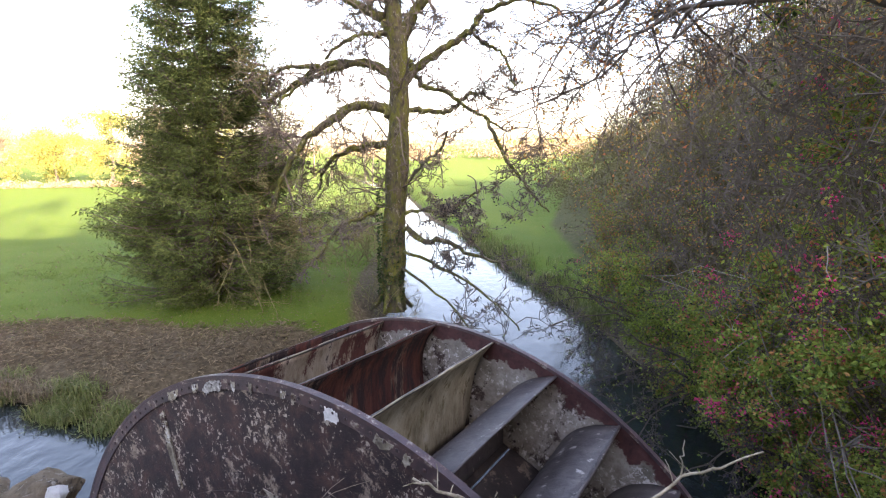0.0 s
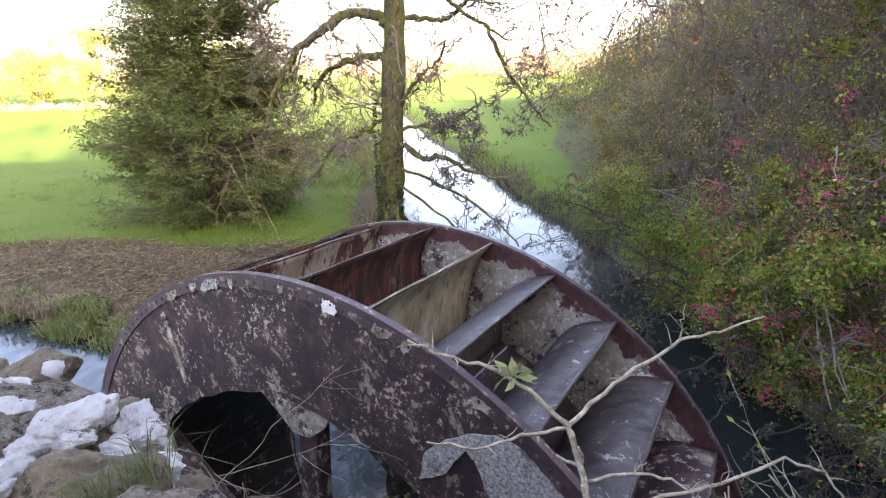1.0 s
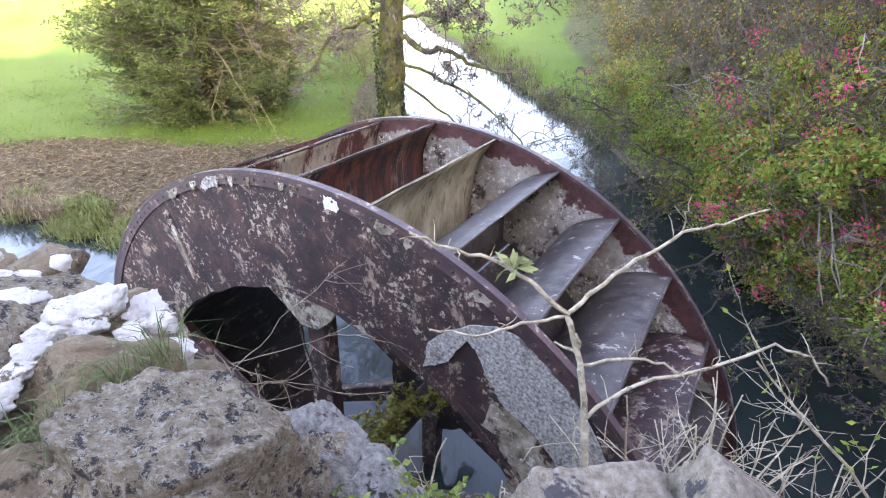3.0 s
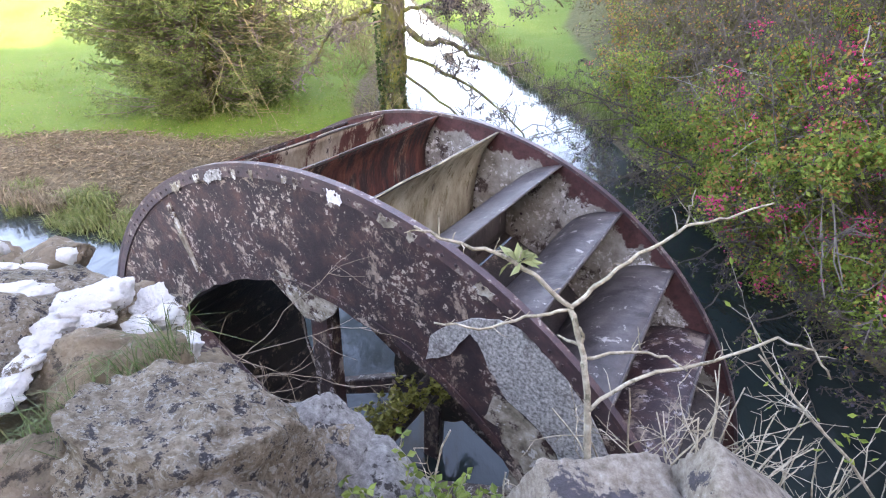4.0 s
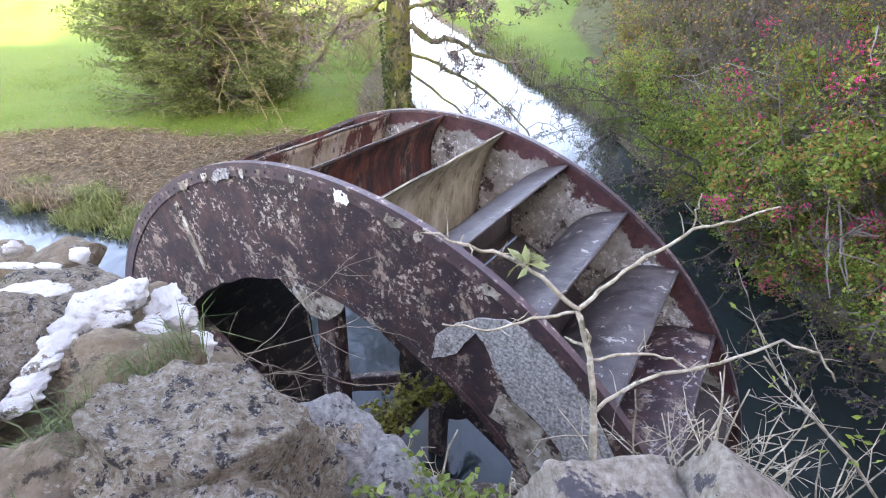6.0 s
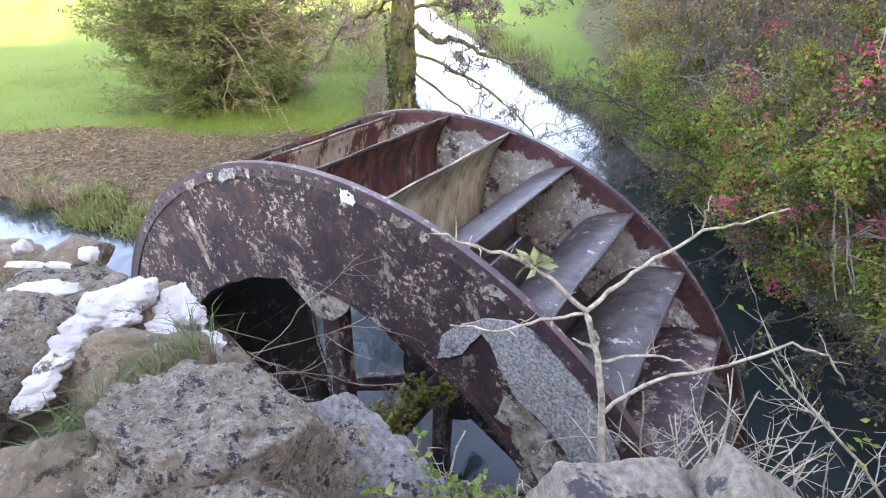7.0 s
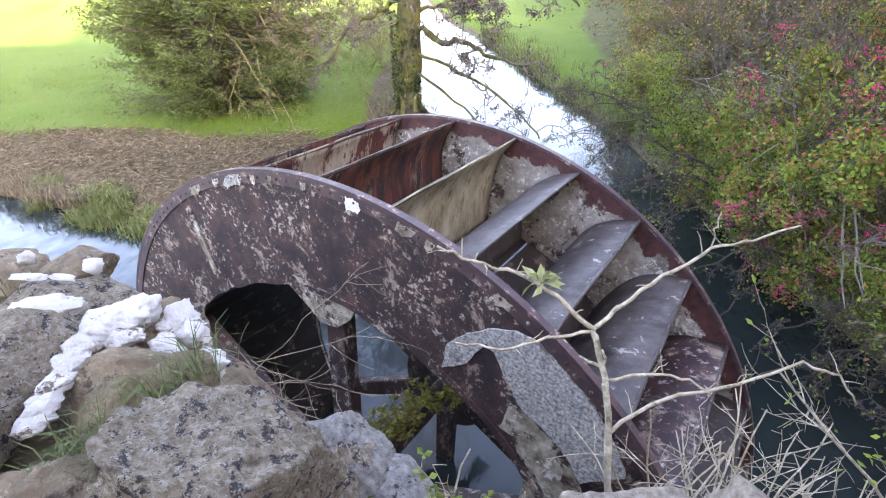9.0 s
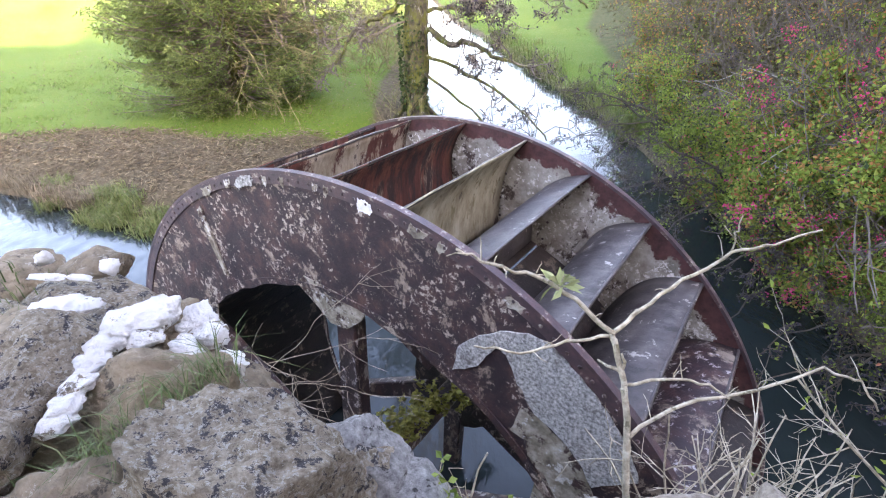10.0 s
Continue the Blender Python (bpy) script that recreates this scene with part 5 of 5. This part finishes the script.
# thorn tree whose boughs hang over the stream
thorn = thing("thorn_tree", Matrix.Translation((6.3, 4.9, height(6.3, 4.9) - 0.1)), "bare thorn tree with dark buds leaning over the stream", "tree")
rg = random.Random(91)
TO = Vector((6.3, 4.9, height(6.3, 4.9) - 0.1))
buds = Leaves()
for k, pts in enumerate([((6.3, 4.9, 0), (5.9, 5.0, 3.2), (4.6, 5.4, 5.4), (3.2, 5.8, 6.1), (2.0, 6.1, 5.75)), ((6.3, 4.9, 0.2), (5.8, 4.8, 3.0), (4.9, 4.9, 5.0), (3.9, 5.2, 6.0), (2.9, 5.3, 6.2)), ((6.3, 4.9, 0.1), (6.0, 4.6, 3.4), (5.2, 4.4, 5.6), (4.4, 4.6, 6.6), (3.6, 4.8, 6.8)), ((6.3, 4.9, 0.1), (6.0, 4.9, 3.4), (5.1, 5.1, 5.6), (2.59, 6.00, 6.03), (1.55, 6.40, 5.57)), ((6.3, 4.9, 0.1), (6.0, 4.9, 3.4), (5.1, 5.1, 5.6), (2.72, 5.60, 5.60), (2.06, 6.00, 5.32)), ((6.3, 4.9, 0.1), (6.0, 4.9, 3.4), (5.1, 5.1, 5.6), (2.83, 5.40, 5.60), (2.36, 5.60, 5.37)), ((6.3, 4.9, 0.1), (6.0, 4.9, 3.4), (5.1, 5.1, 5.6), (2.77, 6.20, 6.37), (1.97, 6.80, 5.79))]):
    line = [Vector(q) + (Vector((0, 0, 0)) if i else Vector((0, 0, TO.z))) - TO for i, q in enumerate(pts)]
    fine = [line[0]]
    for i in range(4):
        for t in (0.33, 0.66, 1.0):
            fine.append(line[i].lerp(line[i + 1], t) + Vector((rg.gauss(0, 0.04), rg.gauss(0, 0.05), rg.gauss(0, 0.04))))
    tb = Tubes(7)
    tb.add(fine, 0.06, 0.016)
    piece("limb", tb.v, tb.f, M_TWIG, thorn, "", True)
    tb, tips = Tubes(3), []
    branch_out(tb, fine[3:], 0.03, rg, 3, 9, 0.36, 0.22, -0.02, tips, 0.006, 0.95)
    piece("twig", tb.v, tb.f, M_TWIG, thorn)
    for c_, d_ in tips[::2]:
        buds.add(c_, d_, rg.uniform(0.03, 0.055), 0.6, rg)
piece("leaf", buds.v, buds.f, M_LEAFY, thorn)


# ---- wood on the hillside, far hedges and trees ----
def clumps(name, label, category, spots_, n, size, mt, seed, kind="stuff", flat=1.0):
    """Many small blades gathered in uneven clumps; spots: x, y, z, radius, height."""
    rg = random.Random(seed)
    lv = Leaves()
    tot = sum(s_[3] ** 2 for s_ in spots_)
    for x, y, z, r, h in spots_:
        subs = [(rg.gauss(0, 0.45) * r, rg.gauss(0, 0.45) * r, rg.betavariate(1.6, 1.5) * h) for _ in range(14)]
        for k in range(int(n * r * r / tot)):
            a, b, c = rg.choice(subs)
            q = 0.20 * r
            lv.add((x + a + rg.gauss(0, q), y + b + rg.gauss(0, q), z + max(0.0, c + rg.gauss(0, 0.12) * h)), (rg.gauss(0, 1), rg.gauss(0, 1), rg.gauss(0.3, 1)), size * rg.uniform(0.4, 1.3), 0.34, rg)
    return tagged(piece(name, lv.v, lv.f, mt), label, category, kind=kind)


rg = random.Random(77)
hs = []
for k in range(190):
    x, y = rg.uniform(7.5, 34), rg.uniform(2, 62)
    if x < 6.5 + max(0, y - 28) * 0.22:
        continue
    hs.append((x, y, height(x, y) - 0.2, rg.uniform(1.1, 2.2), rg.uniform(1.8, 3.8)))
for k in range(46):
    y = rg.uniform(7.5, 24)
    x = 6.2 + 0.10 * (y - 7.5) + abs(rg.gauss(0, 2.4))
    hs.append((x, y, height(x, y) + 0.2, rg.uniform(1.0, 1.7), 1.6 + 0.9 * (x - 6.2) + rg.uniform(-0.5, 0.8)))
for k in range(80):           # taller wood on the upper slope, out of which the hill shades the meadow
    x, y = rg.uniform(12, 28), rg.uniform(6, 40)
    if x > 3 + 0.5 * y:
        hs.append((x, y, height(x, y) - 0.2, rg.uniform(1.6, 2.6), rg.uniform(4.5, 7.0)))
for k in range(70):           # the wood's far end, down to the meadow
    y = rg.uniform(30, 62)
    x = 0.15 * y + 1.5 + rg.uniform(0, 14)
    hs.append((x, y, height(x, y) - 0.2, rg.uniform(1.2, 2.2), rg.uniform(2.0, 3.4) + 0.16 * (x - 0.15 * y)))
clumps("hillside_scrub", "brown and olive leafless scrub covering the hillside", "scrub", hs, 150000, 0.19, M_HILL, 1)
bt = []
for k in range(60):
    y = rg.uniform(7.0, 19)
    x = 5.6 + 0.08 * (y - 7) + rg.uniform(0, 4.5)
    bt.append((x, y, height(x, y) + 0.6, rg.uniform(0.9, 1.4), 0.9 + 1.05 * (x - 5.6) + rg.uniform(-0.3, 0.5)))
clumps("bank_thicket", "grey-brown bare thicket rising above the bank", "scrub", bt, 64000, 0.11, M_HILL, 8)
for i, (x, y, h) in enumerate([(8.2, 9, 7), (9.5, 14, 8), (8.0, 5, 8), (9.6, 18, 7), (7.6, 16, 6), (11, 9, 9), (10, 12, 6), (13, 18, 7), (11, 24, 6), (15, 30, 7), (18, 12, 7), (20, 22, 7), (14, 38, 6), (19, 44, 7), (12, 6, 6), (16, 5, 7), (24, 34, 7), (16, 52, 6)]):
    th = thing("hill_tree", Matrix.Translation((x, y, height(x, y) - 0.1)), "slender leafless tree among the hillside scrub", "tree", "hillside trees")
    tb, tips = Tubes(3), []
    for k in range(4):
        q = wander((rg.gauss(0, 0.3), rg.gauss(0, 0.3), 0), (rg.gauss(0, 0.25), rg.gauss(0, 0.25), 1), h * rg.uniform(0.7, 1), 8, 0.08, rg, 0.02)
        tb.add(q, 0.07, 0.015)
        branch_out(tb, q, 0.04, rg, 3, 6, 0.34, 0.15, 0.03, tips, 0.008, 0.8)
    piece("twig", tb.v, tb.f, M_TWIG, th)


def far_tree(x, y, r, h, mt, n, size, label, trunk=True):
    z = height(x, y)
    th = thing("far_tree", Matrix.Translation((x, y, z)), label, "tree", "trees beyond the lawn")
    lv = Leaves()
    subs = [(rg.gauss(0, 0.42) * r, rg.gauss(0, 0.42) * r, h * (0.12 + 0.85 * rg.betavariate(1.4, 1.5))) for _ in range(26)]
    for k in range(2 * n):
        a, b, c = rg.choice(subs)
        lv.add((a + rg.gauss(0, 0.15 * r), b + rg.gauss(0, 0.15 * r), max(0.1, c + rg.gauss(0, 0.06 * h))), (rg.gauss(0, 1), rg.gauss(0, 1), rg.gauss(-0.2, 1)), 0.62 * size * rg.uniform(0.5, 1.3), 0.42, rg)
    piece("crown", lv.v, lv.f, mt, th)
    tb = Tubes(6)
    tb.add(wander((0, 0, -0.2), (0, 0, 1), h * 0.9, 6, 0.04, rg), 0.02 * h + 0.05, 0.03)
    for k in range(16):
        q = wander((0, 0, h * rg.uniform(0.15, 0.7)), (rg.gauss(0, 1), rg.gauss(0, 1), 0.8), r * rg.uniform(0.7, 1.2), 5, 0.15, rg, 0.05)
        tb.add(q, 0.05, 0.015)
    piece("trunk", tb.v, tb.f, M_TWIG, th)


BUFF, YEL, WIL = "pale buff leafless tree in hazy sunlight", "rounded yellow-green tree in sunlight", "weeping pale yellow willow in sunlight"
far_tree(-50, 70, 4.2, 8.6, M_YELLOW, 5200, 0.5, YEL)
far_tree(-58, 69, 4.5, 9.0, M_BUFF, 4200, 0.5, BUFF)
far_tree(-63, 66, 6, 13.0, M_BUFF, 4800, 0.5, BUFF)
far_tree(-44, 72, 3.4, 9.4, M_YELLOW, 4200, 0.45, WIL)
far_tree(-66, 78, 6, 14.0, M_BUFF, 3600, 0.5, BUFF)
far_tree(-39, 76, 4, 8.5, M_BUFF, 3600, 0.5, BUFF)
far_tree(-54, 60, 3.0, 4.0, M_BUFF, 3200, 0.4, BUFF)
far_tree(-70, 56, 4.5, 8.0, M_BUFF, 3600, 0.5, BUFF)
far_tree(-33, 80, 4, 8.0, M_YELLOW, 3200, 0.5, YEL)
for i, (x, y, h) in enumerate([(-22, 75, 14), (-19, 80, 15), (-16, 78, 13), (-25, 82, 12), (-12, 84, 12), (-9, 70, 9), (-30, 84, 13)]):
    th = thing("poplar", Matrix.Translation((x, y, height(x, y))), "slim bare tree beyond the lawn", "tree", "slim bare trees")
    tb, tips = Tubes(3), []
    q = wander((0, 0, -0.1), (0, 0, 1), h, 10, 0.03, rg, 0.05)
    tb.add(q, 0.16, 0.03)
    branch_out(tb, q, 0.06, rg, 3, 9, 0.22, 0.14, 0.12, tips, 0.016, 0.6)
    piece("trunk", tb.v, tb.f, M_DEADTWIG, th)
fs_ = []
for k in range(150):
    a = radians(rg.uniform(48, 152))
    r = rg.uniform(150, 330)
    x, y = r * math.cos(a), r * math.sin(a)
    fs_.append((x, y, height(x, y) - 0.3, rg.uniform(5, 10), rg.uniform(4, 8)))
clumps("far_hedgerow", "hazy distant hedgerows and woods along the skyline", "woodland", fs_, 52000, 1.3, M_BUFF, 4)
hd = [(x, 58 + 0.2 * (x + 50), height(x, 58) - 0.1, 1.0, 0.7) for x in range(-75, -34, 2)]
clumps("hedge", "low dry hedge along the end of the lawn", "hedge", hd, 9000, 0.3, M_BUFF, 6)

# ---- bank plants and litter ----
reeds = []
for k in range(60):
    t = rg.random()
    x = -9.2 + 4.3 * t
    y = float(np.interp(x, [-14, -8.6, -6.6, -5.4, -4.2], [11.6, 9.6, 8.8, 8.2, 9.4])) + rg.uniform(0.0, 0.7)
    if x < -7.4 and rg.random() < 0.7:
        continue
    reeds.append((x, y, height(x, y) - 0.03))
blades("sedge", reeds, 5200, 0.42, M_SEDGE, "dense green and straw sedge along the water edge", "sedge", 0.13, 0.022, "stuff", 0.9)
far_edge = []
for k in range(160):
    y = rg.uniform(13.5, 30)
    x = float(np.interp(y, [12, 16.2, 19.1, 28.4, 36.5], [4.4, 3.95, 3.15, 1.5, -0.8])) + abs(rg.gauss(0, 0.35)) + 0.1
    far_edge.append((x, y, height(x, y) - 0.03))
blades("sedge", far_edge, 5200, 0.5, M_SEDGE, "straw-coloured sedge along the far bank of the stream", "sedge", 0.2, 0.02, "stuff", 0.8)
edge_ = [(x, float(np.interp(x, [-14, -8.6, -7.4], [11.6, 9.6, 9.1])) + rg.uniform(0.05, 0.6), -0.35) for x in np.arange(-13, -7.2, 0.12)]
blades("dry_grass", edge_, 2600, 0.34, M_LITTER, "brown dead grass on the bank", "dead grass", 0.15, 0.02, "stuff", 1.0)
lv = Leaves()
for k in range(24000):
    x, y = rg.uniform(-12.5, -2.2), rg.uniform(8.2, 13.0)
    s_ = float(shore(np.array([x]), np.array([y]))[0])
    if s_ < 0.15 or y > 12.7 - 0.35 * math.sin(x * 0.9) + rg.gauss(0, 0.15):
        continue
    lv.add((x, y, height(x, y) + rg.uniform(0.0, 0.05)), (rg.gauss(0, 1), rg.gauss(0, 1), rg.gauss(0.05, 0.3)), rg.uniform(0.03, 0.19), 0.15, rg)
tagged(piece("leaf_litter", lv.v, lv.f, M_LITTER), "brown dead stalks and leaf litter on the bank", "leaf litter", kind="stuff")
lv = Leaves()
for k in range(2400):
    x, y = rg.uniform(-17, -1.5), rg.uniform(11.5, 24)
    if float(shore(np.array([x]), np.array([y]))[0]) < 0.4:
        continue
    lv.add((x, y, height(x, y) + 0.03), (rg.gauss(0, 1), rg.gauss(0, 1), rg.gauss(0.1, 0.2)), rg.uniform(0.03, 0.065), 0.7, rg)
tagged(piece("fallen_leaves", lv.v, lv.f, M_LITTER), "dry fallen leaves scattered over the lawn", "fallen leaves", kind="stuff")

lawn_ = []
for k in range(900):
    x, y = rg.uniform(-15, -1.6), rg.uniform(11.8, 21)
    if float(shore(np.array([x]), np.array([y]))[0]) > 0.5:
        lawn_.append((x, y, height(x, y) - 0.01))
blades("lawn_grass", lawn_, 30000, 0.075, M_LAWN, "short green autumn grass of the lawn", "grass", 0.26, 0.06, "stuff", 0.9)

# ---- an unseen building behind the viewer, added to cast the shade ----
shade_bldg = thing("shade_building", Matrix.Translation((11, -15, 0)), "plain stone building behind the viewer, unseen, added to cast shade", "building")


def block(x0, x1, eave, ridge, nm):
    bm = bmesh.new()
    bmesh.ops.create_cube(bm, size=1, matrix=Matrix.Translation(((x0 + x1) / 2, 0, eave / 2 - 0.5)) @ Matrix.Diagonal((x1 - x0, 11, eave + 1, 1)))
    part("wall", bm, M_STONE2, shade_bldg)
    z = eave + 0.004
    piece("roof", [(x0 - 0.3, -6, z), (x1 + 0.3, -6, z), (x1 + 0.3, 6, z), (x0 - 0.3, 6, z), (x0 - 0.3, 0, ridge), (x1 + 0.3, 0, ridge)], [(0, 1, 5, 4), (3, 4, 5, 2), (0, 4, 3), (1, 2, 5), (0, 3, 2, 1)], M_DARK, shade_bldg)


block(-16, -0.6, 13.0, 18.0, "range")
block(-0.2, 16, 18.5, 23.0, "tower")

# unseen trees added so their shadows break up the shade edge on the lawn
for x, y, r, h in ((-5, -25, 3.6, 25), (1, -25, 3.4, 27), (5.5, -25, 2.6, 27), (10, -26, 3.2, 31), (13.5, -24, 2.4, 27), (17.5, -27, 3.4, 33)):
    far_tree(x, y, r, h, M_HILL, 5000, 0.5, "tall bare-crowned tree behind the viewer, unseen, added for its shadow on the lawn")

# foliage, twigs and berries too many to pick apart
for ob in scene.objects:
    if ob.type == "MESH" and ob.parent and ob.name.split(".")[0] in ("leaf", "berry", "twig", "needles", "bough", "ivy", "crown", "dead_branch", "stem"):
        if ob.parent.name.split(".")[0] != "sapling":
            tagged(ob, kind="stuff")
